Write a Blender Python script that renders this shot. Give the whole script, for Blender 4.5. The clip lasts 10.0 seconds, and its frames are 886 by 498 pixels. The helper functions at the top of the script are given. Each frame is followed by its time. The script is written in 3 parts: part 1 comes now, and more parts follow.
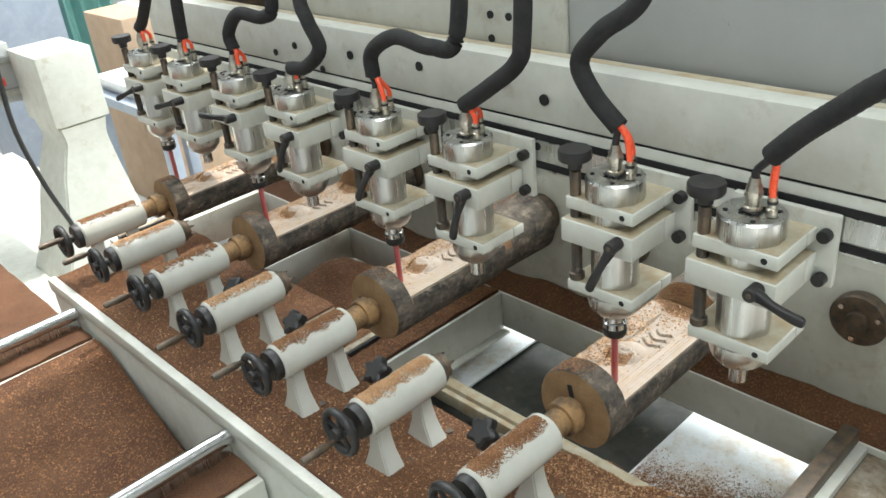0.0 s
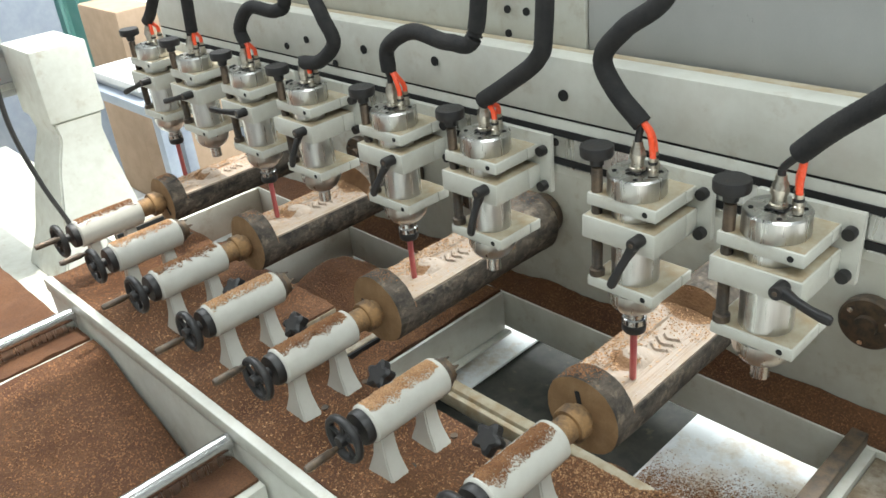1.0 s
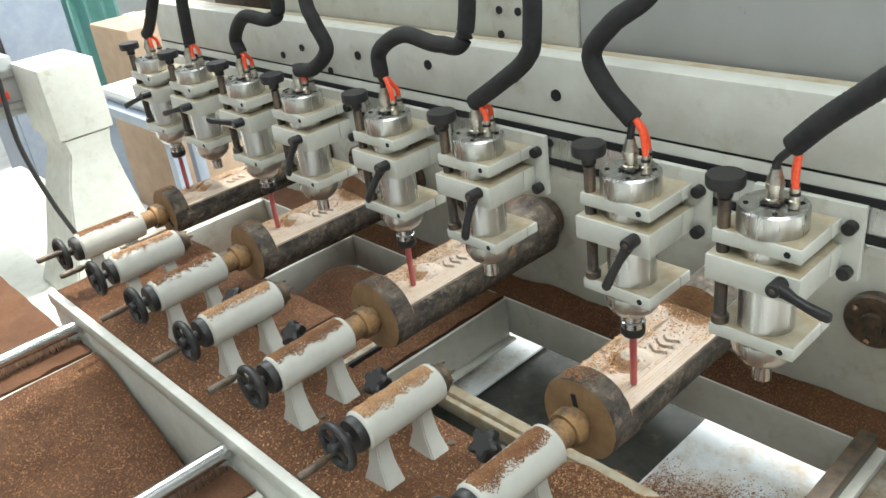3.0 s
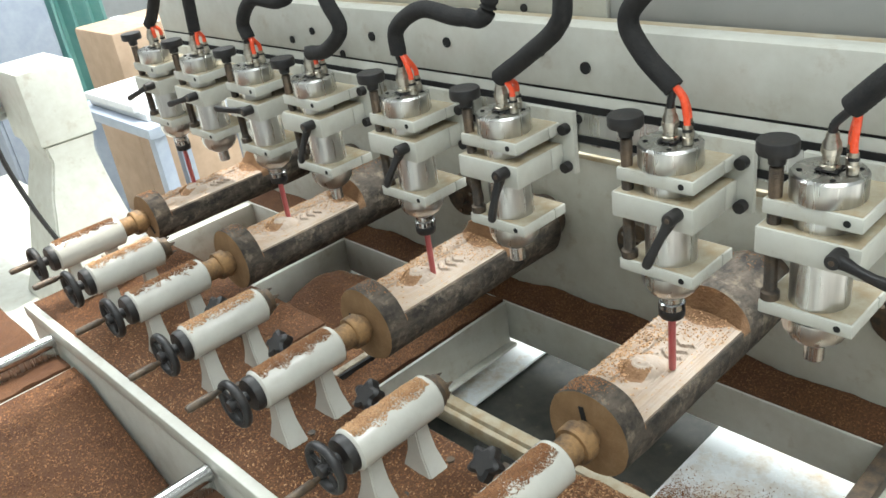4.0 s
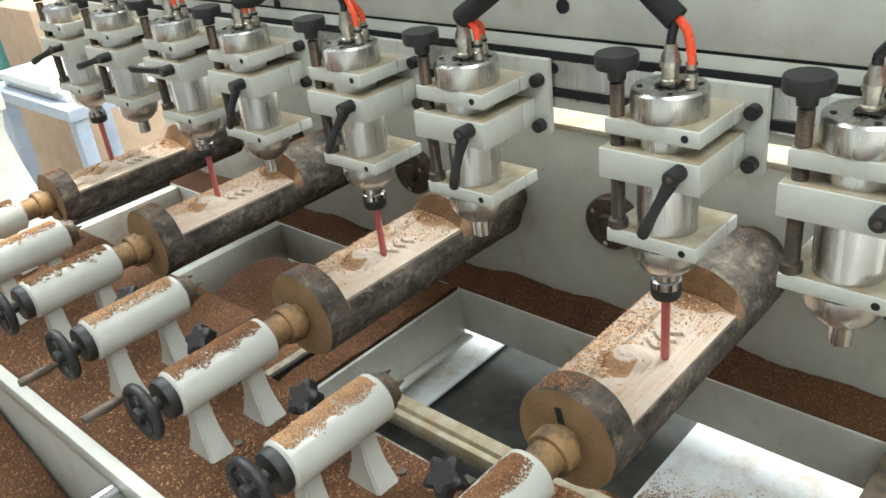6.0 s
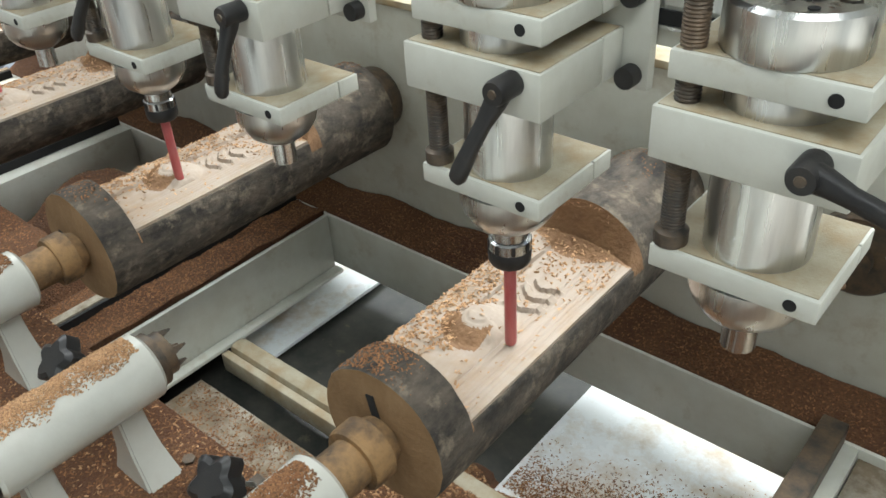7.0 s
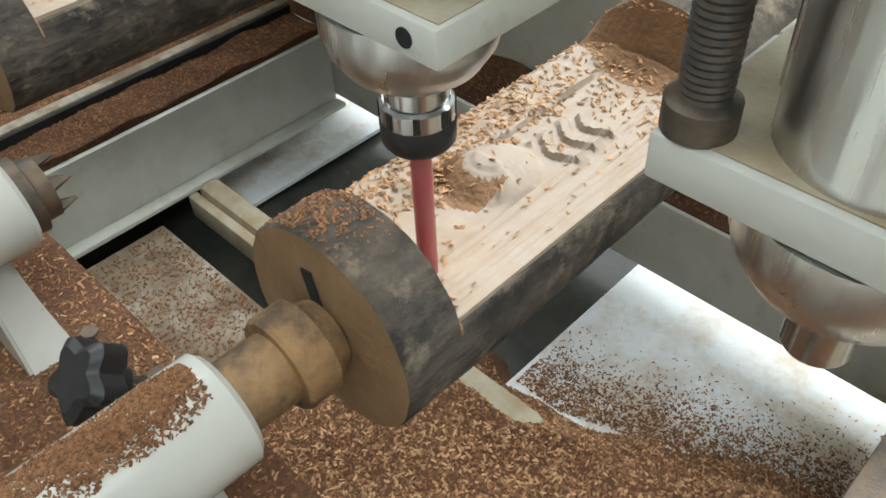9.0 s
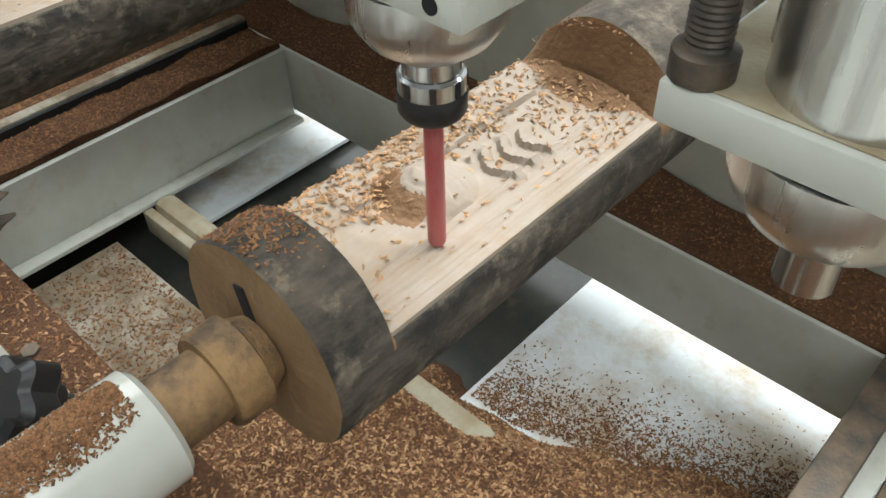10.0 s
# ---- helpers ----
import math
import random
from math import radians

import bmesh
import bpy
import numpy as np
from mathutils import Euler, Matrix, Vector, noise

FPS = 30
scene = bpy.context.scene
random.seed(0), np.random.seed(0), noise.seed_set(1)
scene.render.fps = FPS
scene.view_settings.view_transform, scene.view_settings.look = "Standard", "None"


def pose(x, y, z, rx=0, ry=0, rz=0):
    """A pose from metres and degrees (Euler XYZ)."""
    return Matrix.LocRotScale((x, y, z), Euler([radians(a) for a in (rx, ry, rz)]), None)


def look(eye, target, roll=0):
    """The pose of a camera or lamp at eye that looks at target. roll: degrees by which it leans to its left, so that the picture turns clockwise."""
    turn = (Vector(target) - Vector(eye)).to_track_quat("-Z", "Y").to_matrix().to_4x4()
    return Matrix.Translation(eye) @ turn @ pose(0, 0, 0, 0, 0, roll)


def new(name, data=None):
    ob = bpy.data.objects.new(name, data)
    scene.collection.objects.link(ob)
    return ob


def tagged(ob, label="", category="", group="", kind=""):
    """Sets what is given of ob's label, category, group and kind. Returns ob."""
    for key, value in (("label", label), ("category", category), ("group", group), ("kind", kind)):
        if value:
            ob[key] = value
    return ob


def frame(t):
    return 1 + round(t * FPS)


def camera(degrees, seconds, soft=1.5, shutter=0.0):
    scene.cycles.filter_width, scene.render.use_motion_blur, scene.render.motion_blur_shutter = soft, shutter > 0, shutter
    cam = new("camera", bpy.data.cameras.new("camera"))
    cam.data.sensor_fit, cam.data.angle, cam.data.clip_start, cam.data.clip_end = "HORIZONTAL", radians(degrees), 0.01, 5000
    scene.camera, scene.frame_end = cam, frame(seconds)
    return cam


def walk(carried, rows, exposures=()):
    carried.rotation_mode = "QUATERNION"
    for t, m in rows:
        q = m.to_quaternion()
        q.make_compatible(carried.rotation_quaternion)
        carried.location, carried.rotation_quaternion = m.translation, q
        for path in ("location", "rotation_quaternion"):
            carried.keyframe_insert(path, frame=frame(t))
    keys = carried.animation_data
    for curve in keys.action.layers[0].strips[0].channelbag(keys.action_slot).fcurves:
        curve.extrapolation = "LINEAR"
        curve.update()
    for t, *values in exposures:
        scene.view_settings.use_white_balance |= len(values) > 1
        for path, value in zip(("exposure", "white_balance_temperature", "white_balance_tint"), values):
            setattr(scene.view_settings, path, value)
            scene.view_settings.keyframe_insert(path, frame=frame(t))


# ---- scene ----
cam = camera(55.8, 10.0, soft=1.6)
PATH = [
    (0.0, pose(0.5361, -0.6755, 0.7036, 62.007, 5.339, 45.649)),
    (0.5, pose(0.5164, -0.6784, 0.7226, 61.562, 4.440, 44.772)),
    (1.0, pose(0.5102, -0.6681, 0.7104, 61.393, 5.187, 45.331)),
    (1.5, pose(0.5097, -0.6480, 0.7047, 60.426, 5.431, 43.453)),
    (2.0, pose(0.5067, -0.6506, 0.6969, 61.513, 6.234, 45.382)),
    (2.5, pose(0.5104, -0.6518, 0.6957, 62.093, 6.061, 45.194)),
    (3.0, pose(0.5293, -0.6395, 0.6873, 62.416, 6.707, 46.052)),
    (4.5, pose(0.4218, -0.5533, 0.6083, 62.304, 7.885, 45.105)),
    (5.0, pose(0.3763, -0.5206, 0.5653, 61.114, 6.240, 45.386)),
    (6.5, pose(0.3646, -0.4861, 0.5466, 60.933, 5.101, 39.497)),
    (7.0, pose(0.3115, -0.2752, 0.4394, 55.652, 3.044, 39.813)),
    (7.5, pose(0.3257, -0.1704, 0.4094, 51.418, 3.099, 44.856)),
    (8.0, pose(0.2996, -0.1668, 0.3810, 51.471, 5.591, 45.438)),
    (8.5, pose(0.2334, -0.1432, 0.3110, 49.285, 3.795, 44.042)),
    (9.0, pose(0.2226, -0.1392, 0.2984, 46.138, 2.097, 44.215)),
    (9.5, pose(0.2282, -0.1379, 0.3016, 46.319, 1.379, 44.092)),
    (10.0, pose(0.2375, -0.1273, 0.2998, 47.081, 1.130, 42.740)),
]
walk(cam, PATH, [(0.0, -0.1), (3.0, -0.08), (4.5, 0.0), (6.0, 0.0), (7.0, -0.15), (8.0, -0.24), (10.0, -0.24)])

# how far the gantry has travelled (x, y, z) at each time
GANTRY = [
    (0.0, 0.0180, 0.0060, 0.0),
    (0.5, 0.0130, 0.0340, 0.0),
    (1.0, 0.0170, 0.0310, 0.0),
    (1.5, 0.0200, 0.0110, 0.0),
    (2.0, 0.0210, -0.0140, 0.0),
    (2.5, 0.0240, 0.0010, 0.0),
    (3.0, 0.0230, 0.0285, 0.0),
    (4.5, 0.0200, 0.0970, 0.0),
    (5.0, 0.0165, 0.0800, 0.0),
    (6.5, 0.0255, 0.0965, 0.0),
    (7.0, 0.0242, 0.0651, 0.0),
    (7.5, 0.0257, 0.0445, 0.0),
    (8.0, 0.0219, 0.0227, 0.0),
    (8.5, 0.0183, -0.0053, 0.0),
    (9.0, 0.0198, -0.0049, 0.0),
    (9.5, 0.0221, 0.0162, 0.0),
    (10.0, 0.0238, 0.0416, 0.0),
]

# ---------------------------------------------------------------- light
world = bpy.data.worlds.new("sky")
scene.world = world
world.use_nodes = True
wn = world.node_tree.nodes
sky = wn.new("ShaderNodeTexSky")
sky.sky_type = "NISHITA"
sky.sun_disc = False
sky.sun_elevation = radians(58)
sky.sun_rotation = radians(-60)
wn["Background"].inputs[1].default_value = 0.15
world.node_tree.links.new(sky.outputs[0], wn["Background"].inputs[0])
sun = new("sun", bpy.data.lights.new("sun", "SUN"))
sun.data.energy = 5.0
sun.data.angle = radians(0.6)
sun.data.color = (1.0, 0.95, 0.86)
sun.matrix_world = look((-0.5, 1.0, 5.5), (0, 0, 0))


def area(name, at, to, w, h, power, color=(1, 1, 1)):
    lamp = new(name, bpy.data.lights.new(name, "AREA"))
    lamp.data.shape = "RECTANGLE"
    lamp.data.size, lamp.data.size_y, lamp.data.energy, lamp.data.color = w, h, power, color
    lamp.matrix_world = look(at, to)
    return lamp


# fill lamps added in the invented ceiling openings to brighten the hall
area("fill_lamp_west", (-3.3, 0.9, 3.38), (-3.3, 0.9, 0), 4.0, 5.0, 400, (0.94, 1.0, 0.99))
area("fill_lamp_east", (1.9, -1.2, 3.38), (1.9, -1.2, 0), 2.2, 2.6, 140, (0.93, 1.0, 0.98))
area("fill_lamp_rear", (0.6, 2.9, 3.38), (0.6, 2.9, 0), 3.4, 3.0, 480, (0.94, 1.0, 0.99))

# ---------------------------------------------------------------- materials
def shader(name, base, rough=0.5, metal=0.0, grain=None, scale=40.0, stain=None, stain_scale=6.0, stain_at=(0.5, 0.7),
           bump=0.0, bump_scale=200.0, island=0.0, stretch=(1, 1, 1), coat=0.0, rough_var=0.12):
    m = bpy.data.materials.new(name)
    m.use_nodes = True
    nt = m.node_tree
    n, ln = nt.nodes, nt.links
    b = n["Principled BSDF"]
    b.inputs["Metallic"].default_value = metal
    b.inputs["Coat Weight"].default_value = coat
    tc = n.new("ShaderNodeTexCoord")
    mp = n.new("ShaderNodeMapping")
    mp.inputs["Scale"].default_value = stretch
    ln.new(tc.outputs["Object"], mp.inputs[0])
    fine = n.new("ShaderNodeTexNoise")
    fine.inputs["Scale"].default_value = scale
    fine.inputs["Detail"].default_value = 6
    fine.inputs["Roughness"].default_value = 0.65
    ln.new(mp.outputs[0], fine.inputs["Vector"])
    mix = n.new("ShaderNodeMix")
    mix.data_type = "RGBA"
    mix.inputs["A"].default_value = (*base, 1)
    mix.inputs["B"].default_value = (*(grain or [c * 0.82 for c in base]), 1)
    ramp = n.new("ShaderNodeMapRange")
    ramp.inputs["From Min"].default_value, ramp.inputs["From Max"].default_value = 0.35, 0.68
    ln.new(fine.outputs[0], ramp.inputs[0])
    ln.new(ramp.outputs[0], mix.inputs["Factor"])
    out = mix.outputs["Result"]
    if stain:
        big = n.new("ShaderNodeTexNoise")
        big.inputs["Scale"].default_value = stain_scale
        big.inputs["Detail"].default_value = 8
        big.inputs["Roughness"].default_value = 0.7
        ln.new(tc.outputs["Object"], big.inputs["Vector"])
        r2 = n.new("ShaderNodeMapRange")
        r2.inputs["From Min"].default_value, r2.inputs["From Max"].default_value = stain_at
        ln.new(big.outputs[0], r2.inputs[0])
        mx = n.new("ShaderNodeMix")
        mx.data_type = "RGBA"
        ln.new(out, mx.inputs["A"])
        mx.inputs["B"].default_value = (*stain, 1)
        ln.new(r2.outputs[0], mx.inputs["Factor"])
        out = mx.outputs["Result"]
    if island:
        geo = n.new("ShaderNodeNewGeometry")
        hs = n.new("ShaderNodeHueSaturation")
        mr = n.new("ShaderNodeMapRange")
        mr.inputs["To Min"].default_value, mr.inputs["To Max"].default_value = 1 - island, 1 + island
        ln.new(geo.outputs["Random Per Island"], mr.inputs[0])
        ln.new(mr.outputs[0], hs.inputs["Value"])
        ln.new(out, hs.inputs["Color"])
        out = hs.outputs[0]
    ln.new(out, b.inputs["Base Color"])
    rr = n.new("ShaderNodeMapRange")
    rr.inputs["To Min"].default_value, rr.inputs["To Max"].default_value = max(0.02, rough - rough_var), min(1, rough + rough_var)
    ln.new(fine.outputs[0], rr.inputs[0])
    ln.new(rr.outputs[0], b.inputs["Roughness"])
    if bump:
        bn = n.new("ShaderNodeTexNoise")
        bn.inputs["Scale"].default_value = bump_scale
        bn.inputs["Detail"].default_value = 5
        ln.new(mp.outputs[0], bn.inputs["Vector"])
        bp = n.new("ShaderNodeBump")
        bp.inputs["Strength"].default_value = bump
        bp.inputs["Distance"].default_value = 0.004
        ln.new(bn.outputs[0], bp.inputs["Height"])
        ln.new(bp.outputs[0], b.inputs["Normal"])
    return m


PAINT = shader("cream_paint", (0.58, 0.585, 0.53), 0.42, grain=(0.51, 0.505, 0.445), scale=25, stain=(0.33, 0.26, 0.17), stain_scale=17, stain_at=(0.56, 0.86), bump=0.05, bump_scale=500)
PAINT_DUSTY = shader("dusty_cream_paint", (0.46, 0.42, 0.32), 0.7, grain=(0.34, 0.27, 0.17), scale=30, stain=(0.36, 0.25, 0.13), stain_scale=22, stain_at=(0.5, 0.75), bump=0.15, bump_scale=700)
PAINT_GREY = shader("grey_paint", (0.4, 0.41, 0.4), 0.5, grain=(0.36, 0.37, 0.36), scale=10, stain=(0.1, 0.1, 0.09), stain_scale=30, stain_at=(0.66, 0.74), bump=0.08, bump_scale=300)
GLOSS = shader("glossy_cream_paint", (0.56, 0.56, 0.51), 0.2, grain=(0.5, 0.49, 0.44), scale=20, coat=0.3, bump=0.03, bump_scale=300)
ALU = shader("machined_aluminium", (0.66, 0.66, 0.64), 0.28, 1.0, grain=(0.5, 0.5, 0.49), scale=60, stretch=(1, 1, 0.06), stain=(0.5, 0.46, 0.38), stain_scale=16, stain_at=(0.58, 0.9), bump=0.08, bump_scale=250)
STEEL = shader("polished_steel", (0.6, 0.6, 0.6), 0.2, 1.0, scale=80)
BRASS = shader("nickel_fitting", (0.62, 0.58, 0.5), 0.3, 1.0, scale=90, stain=(0.3, 0.24, 0.15), stain_scale=60)
DARK_STEEL = shader("blackened_steel", (0.05, 0.047, 0.043), 0.45, 0.4, grain=(0.16, 0.11, 0.07), scale=60, bump=0.1, bump_scale=400)
RUST = shader("rusty_steel", (0.075, 0.052, 0.034), 0.65, 0.2, grain=(0.19, 0.115, 0.06), scale=35, stain=(0.33, 0.195, 0.085), stain_scale=22, stain_at=(0.42, 0.6), bump=0.35, bump_scale=240)
BLACK = shader("black_plastic", (0.011, 0.011, 0.012), 0.46, grain=(0.022, 0.02, 0.019), scale=50, stain=(0.12, 0.08, 0.05), stain_scale=50, stain_at=(0.62, 0.85), bump=0.1, bump_scale=800)
FOAM = shader("black_foam_sleeve", (0.010, 0.010, 0.011), 0.9, grain=(0.026, 0.025, 0.024), scale=60, bump=0.25, bump_scale=400)
# near-black paints the shade inside holes, slots and kerfs that are not cut
HOLE = shader("recess_shade", (0.012, 0.012, 0.012), 0.9)
ORANGE = shader("orange_hose", (0.95, 0.1, 0.035), 0.3, grain=(0.85, 0.12, 0.05), scale=20)
RED_BIT = shader("red_coated_cutter", (0.46, 0.08, 0.09), 0.36, 0.25, grain=(0.5, 0.17, 0.16), scale=120, stretch=(1, 1, 0.2))
BARK = shader("weathered_bark", (0.020, 0.017, 0.0145), 0.92, grain=(0.125, 0.10, 0.076), scale=52, stretch=(1, 0.5, 1), stain=(0.23, 0.185, 0.135), stain_scale=46, stain_at=(0.52, 0.70), bump=1.0, bump_scale=95)
# sawdust stain of the cut ends, also painted as shading on the mound
BROWN_CUT = shader("dusty_shaded_cut", (0.2, 0.105, 0.05), 0.85, grain=(0.3, 0.17, 0.085), scale=60, stain=(0.13, 0.06, 0.028), stain_scale=30, stain_at=(0.5, 0.75), bump=0.4, bump_scale=260)
END_GRAIN = shader("oily_end_grain", (0.205, 0.118, 0.052), 0.85, grain=(0.29, 0.175, 0.085), scale=25, stain=(0.34, 0.22, 0.115), stain_scale=14, stain_at=(0.5, 0.72), bump=0.35, bump_scale=220)
RAW = shader("fresh_cut_wood", (0.385, 0.315, 0.255), 0.78, grain=(0.345, 0.272, 0.212), scale=45, stretch=(3, 0.12, 1), stain=(0.33, 0.225, 0.14), stain_scale=20, stain_at=(0.48, 0.74), bump=0.08, bump_scale=400)
DUST = shader("sawdust_bed", (0.088, 0.036, 0.015), 0.95, grain=(0.175, 0.08, 0.034), scale=300, stain=(0.07, 0.027, 0.012), stain_scale=9, stain_at=(0.42, 0.7), bump=1.0, bump_scale=420)
CHIP = shader("wood_chips", (0.235, 0.115, 0.05), 0.92, grain=(0.165, 0.072, 0.029), scale=30, island=0.5)
CHIP_PALE = shader("pale_wood_shavings", (0.42, 0.25, 0.13), 0.9, grain=(0.34, 0.185, 0.09), scale=30, island=0.45)
SHEET = shader("pale_sheet_steel", (0.80, 0.83, 0.85), 0.28, grain=(0.70, 0.72, 0.73), scale=6, stain=(0.46, 0.33, 0.19), stain_scale=6.5, stain_at=(0.47, 0.66))
# the oily floor's dark base also carries the shade below the logs
PIT_MAT = shader("oily_shaded_pit", (0.035, 0.037, 0.034), 0.24, grain=(0.06, 0.058, 0.05), scale=25, stain=(0.15, 0.12, 0.08), stain_scale=30, stain_at=(0.6, 0.8), rough_var=0.08)
CONCRETE = shader("pale_concrete", (0.55, 0.55, 0.53), 0.8, grain=(0.47, 0.47, 0.45), scale=8, stain=(0.35, 0.34, 0.31), stain_scale=1.5)
PLASTER = shader("grey_plaster", (0.5, 0.51, 0.51), 0.9, grain=(0.46, 0.47, 0.47), scale=4, stain=(0.36, 0.36, 0.35), stain_scale=0.8)
TEAL = shader("teal_cloth", (0.2, 0.45, 0.42), 0.7, grain=(0.3, 0.52, 0.48), scale=9, bump=0.4, bump_scale=12)
CARD = shader("brown_carton", (0.34, 0.24, 0.16), 0.85, grain=(0.42, 0.3, 0.21), scale=14)
BLUE_GREY = shader("blue_grey_steel", (0.25, 0.29, 0.36), 0.5, grain=(0.32, 0.36, 0.42), scale=12)
PALE = shader("pale_laminate", (0.7, 0.71, 0.72), 0.5, grain=(0.62, 0.63, 0.64), scale=8)
RED_PL = shader("red_plastic", (0.7, 0.06, 0.03), 0.35)
GROOVE_DIRT = shader("dirty_sheet", (0.24, 0.19, 0.13), 0.75, grain=(0.13, 0.09, 0.055), scale=30, stain=(0.4, 0.37, 0.31), stain_scale=10, stain_at=(0.5, 0.66))

# ---------------------------------------------------------------- mesh helpers
def done(name, bm, mats, parent=None, label="", smooth=35):
    me = bpy.data.meshes.new(name)
    bmesh.ops.recalc_face_normals(bm, faces=bm.faces[:])
    bm.to_mesh(me)
    bm.free()
    for m in (mats if isinstance(mats, (list, tuple)) else [mats]):
        me.materials.append(m)
    if smooth:
        me.polygons.foreach_set("use_smooth", [True] * len(me.polygons))
        me.set_sharp_from_angle(angle=radians(smooth))
    ob = new(name, me)
    if parent:
        ob.parent = parent
    if label:
        tagged(ob, label)
    return ob


part = done


def thing(name, at, label, category, group="", kind=""):
    e = new(name)
    e.location = at
    e.empty_display_size = 0.02
    return tagged(e, label, category, group, kind)


def boxes(*specs, bevel=0.0015):
    """A bmesh of boxes, each (x0, x1, y0, y1, z0, z1)."""
    bm = bmesh.new()
    for x0, x1, y0, y1, z0, z1 in specs:
        m = Matrix.Translation(((x0 + x1) / 2, (y0 + y1) / 2, (z0 + z1) / 2)) @ Matrix.Diagonal((x1 - x0, y1 - y0, z1 - z0, 1))
        bmesh.ops.create_cube(bm, size=1, matrix=m)
    if bevel:
        bmesh.ops.bevel(bm, geom=bm.edges[:], offset=bevel, segments=2, affect="EDGES", profile=0.5)
    return bm


def lathe(profile, seg=32, axis="z", at=(0, 0, 0), bm=None):
    """Turns (radius, height) pairs round an axis."""
    bm = bm or bmesh.new()
    rings = []
    for r, h in profile:
        ring = []
        for k in range(seg):
            a = 2 * math.pi * k / seg
            u, v = r * math.cos(a), r * math.sin(a)
            p = (u, v, h) if axis == "z" else (u, h, v) if axis == "y" else (h, u, v)
            ring.append(bm.verts.new(Vector(p) + Vector(at)))
        rings.append(ring)
    for a, b in zip(rings, rings[1:]):
        for k in range(seg):
            bm.faces.new((a[k], a[(k + 1) % seg], b[(k + 1) % seg], b[k]))
    bm.faces.new(rings[0])
    bm.faces.new(rings[-1])
    return bm


def glide(points, n=40):
    """Points along a smooth curve through the given ones."""
    p = [Vector(q) for q in points]
    p = [2 * p[0] - p[1]] + p + [2 * p[-1] - p[-2]]
    out = []
    segs = len(p) - 3
    for k in range(n + 1):
        s = k / n * segs
        i = min(int(s), segs - 1)
        t = s - i
        a, b, c, d = p[i:i + 4]
        out.append(0.5 * ((2 * b) + (c - a) * t + (2 * a - 5 * b + 4 * c - d) * t * t + (3 * b - a - 3 * c + d) * t ** 3))
    return out


def tube(points, r, seg=14, bm=None, ribs=0.0, n=40, smooth=True):
    bm = bm or bmesh.new()
    pts = glide(points, n) if smooth else [Vector(q) for q in points]
    up = Vector((0.31, 0.2, 0.93))
    rings = []
    for i, q in enumerate(pts):
        d = (pts[min(i + 1, len(pts) - 1)] - pts[max(i - 1, 0)]).normalized()
        u = d.cross(up).normalized()
        v = d.cross(u)
        rad = r * (1 + (ribs if i % 2 else 0))
        rings.append([bm.verts.new(q + rad * (u * math.cos(2 * math.pi * k / seg) + v * math.sin(2 * math.pi * k / seg))) for k in range(seg)])
    for a, b in zip(rings, rings[1:]):
        for k in range(seg):
            bm.faces.new((a[k], a[(k + 1) % seg], b[(k + 1) % seg], b[k]))
    bm.faces.new(rings[0])
    bm.faces.new(rings[-1])
    return bm


def heap(name, x0, x1, y0, y1, height, nx, ny, mat, parent=None, label="", base=None, pick=None):
    """A height field over a rectangle, with a skirt down to base."""
    bm = bmesh.new()
    rows = []
    for j in range(ny + 1):
        y = y0 + (y1 - y0) * j / ny
        rows.append([bm.verts.new((x0 + (x1 - x0) * i / nx, y, height(x0 + (x1 - x0) * i / nx, y))) for i in range(nx + 1)])
    for j in range(ny):
        for i in range(nx):
            f = bm.faces.new((rows[j][i], rows[j][i + 1], rows[j + 1][i + 1], rows[j + 1][i]))
            if pick:
                f.material_index = pick(f.calc_center_median())
    if base is not None:
        rim = rows[0] + [r[-1] for r in rows[1:]] + rows[-1][-2::-1] + [r[0] for r in rows[-2:0:-1]]
        low = [bm.verts.new((v.co.x, v.co.y, base)) for v in rim]
        for k in range(len(rim)):
            bm.faces.new((rim[k], low[k], low[(k + 1) % len(rim)], rim[(k + 1) % len(rim)]))
    return done(name, bm, mat, parent, label, smooth=60)


def flakes(name, count, where, size, mat, parent=None, label="", seed=1):
    """Loose chips: where(rng) gives a place on the surface, or None."""
    rng = np.random.default_rng(seed)
    vs, fs = [], []
    for _ in range(count):
        p = where(rng)
        if p is None:
            continue
        a, b = rng.uniform(0, 6.28), rng.uniform(-0.5, 0.5)
        l, w = size * rng.uniform(0.5, 1.5), size * rng.uniform(0.25, 0.6)
        u = np.array([math.cos(a) * math.cos(b), math.sin(a) * math.cos(b), math.sin(b)]) * l
        v = np.array([-math.sin(a), math.cos(a), rng.uniform(-0.6, 0.6)]) * w
        up = np.array([0, 0, size * rng.uniform(0.1, 0.5)])
        c = np.array(p) + up
        k = len(vs)
        vs += [c - u - v, c + u - v * 0.6, c + u * 0.8 + v, c - u * 0.7 + v * 1.1, c + up * 0.8]
        fs += [(k, k + 1, k + 4), (k + 1, k + 2, k + 4), (k + 2, k + 3, k + 4), (k + 3, k, k + 4), (k + 3, k + 2, k + 1, k)]
    me = bpy.data.meshes.new(name)
    me.from_pydata([tuple(q) for q in vs], [], fs)
    me.materials.append(mat)
    ob = new(name, me)
    if parent:
        ob.parent = parent
    return tagged(ob, label) if label else ob


def rough(x, y, s=1.0, seed=0.0):
    return noise.noise(Vector((x * s, y * s, seed)))


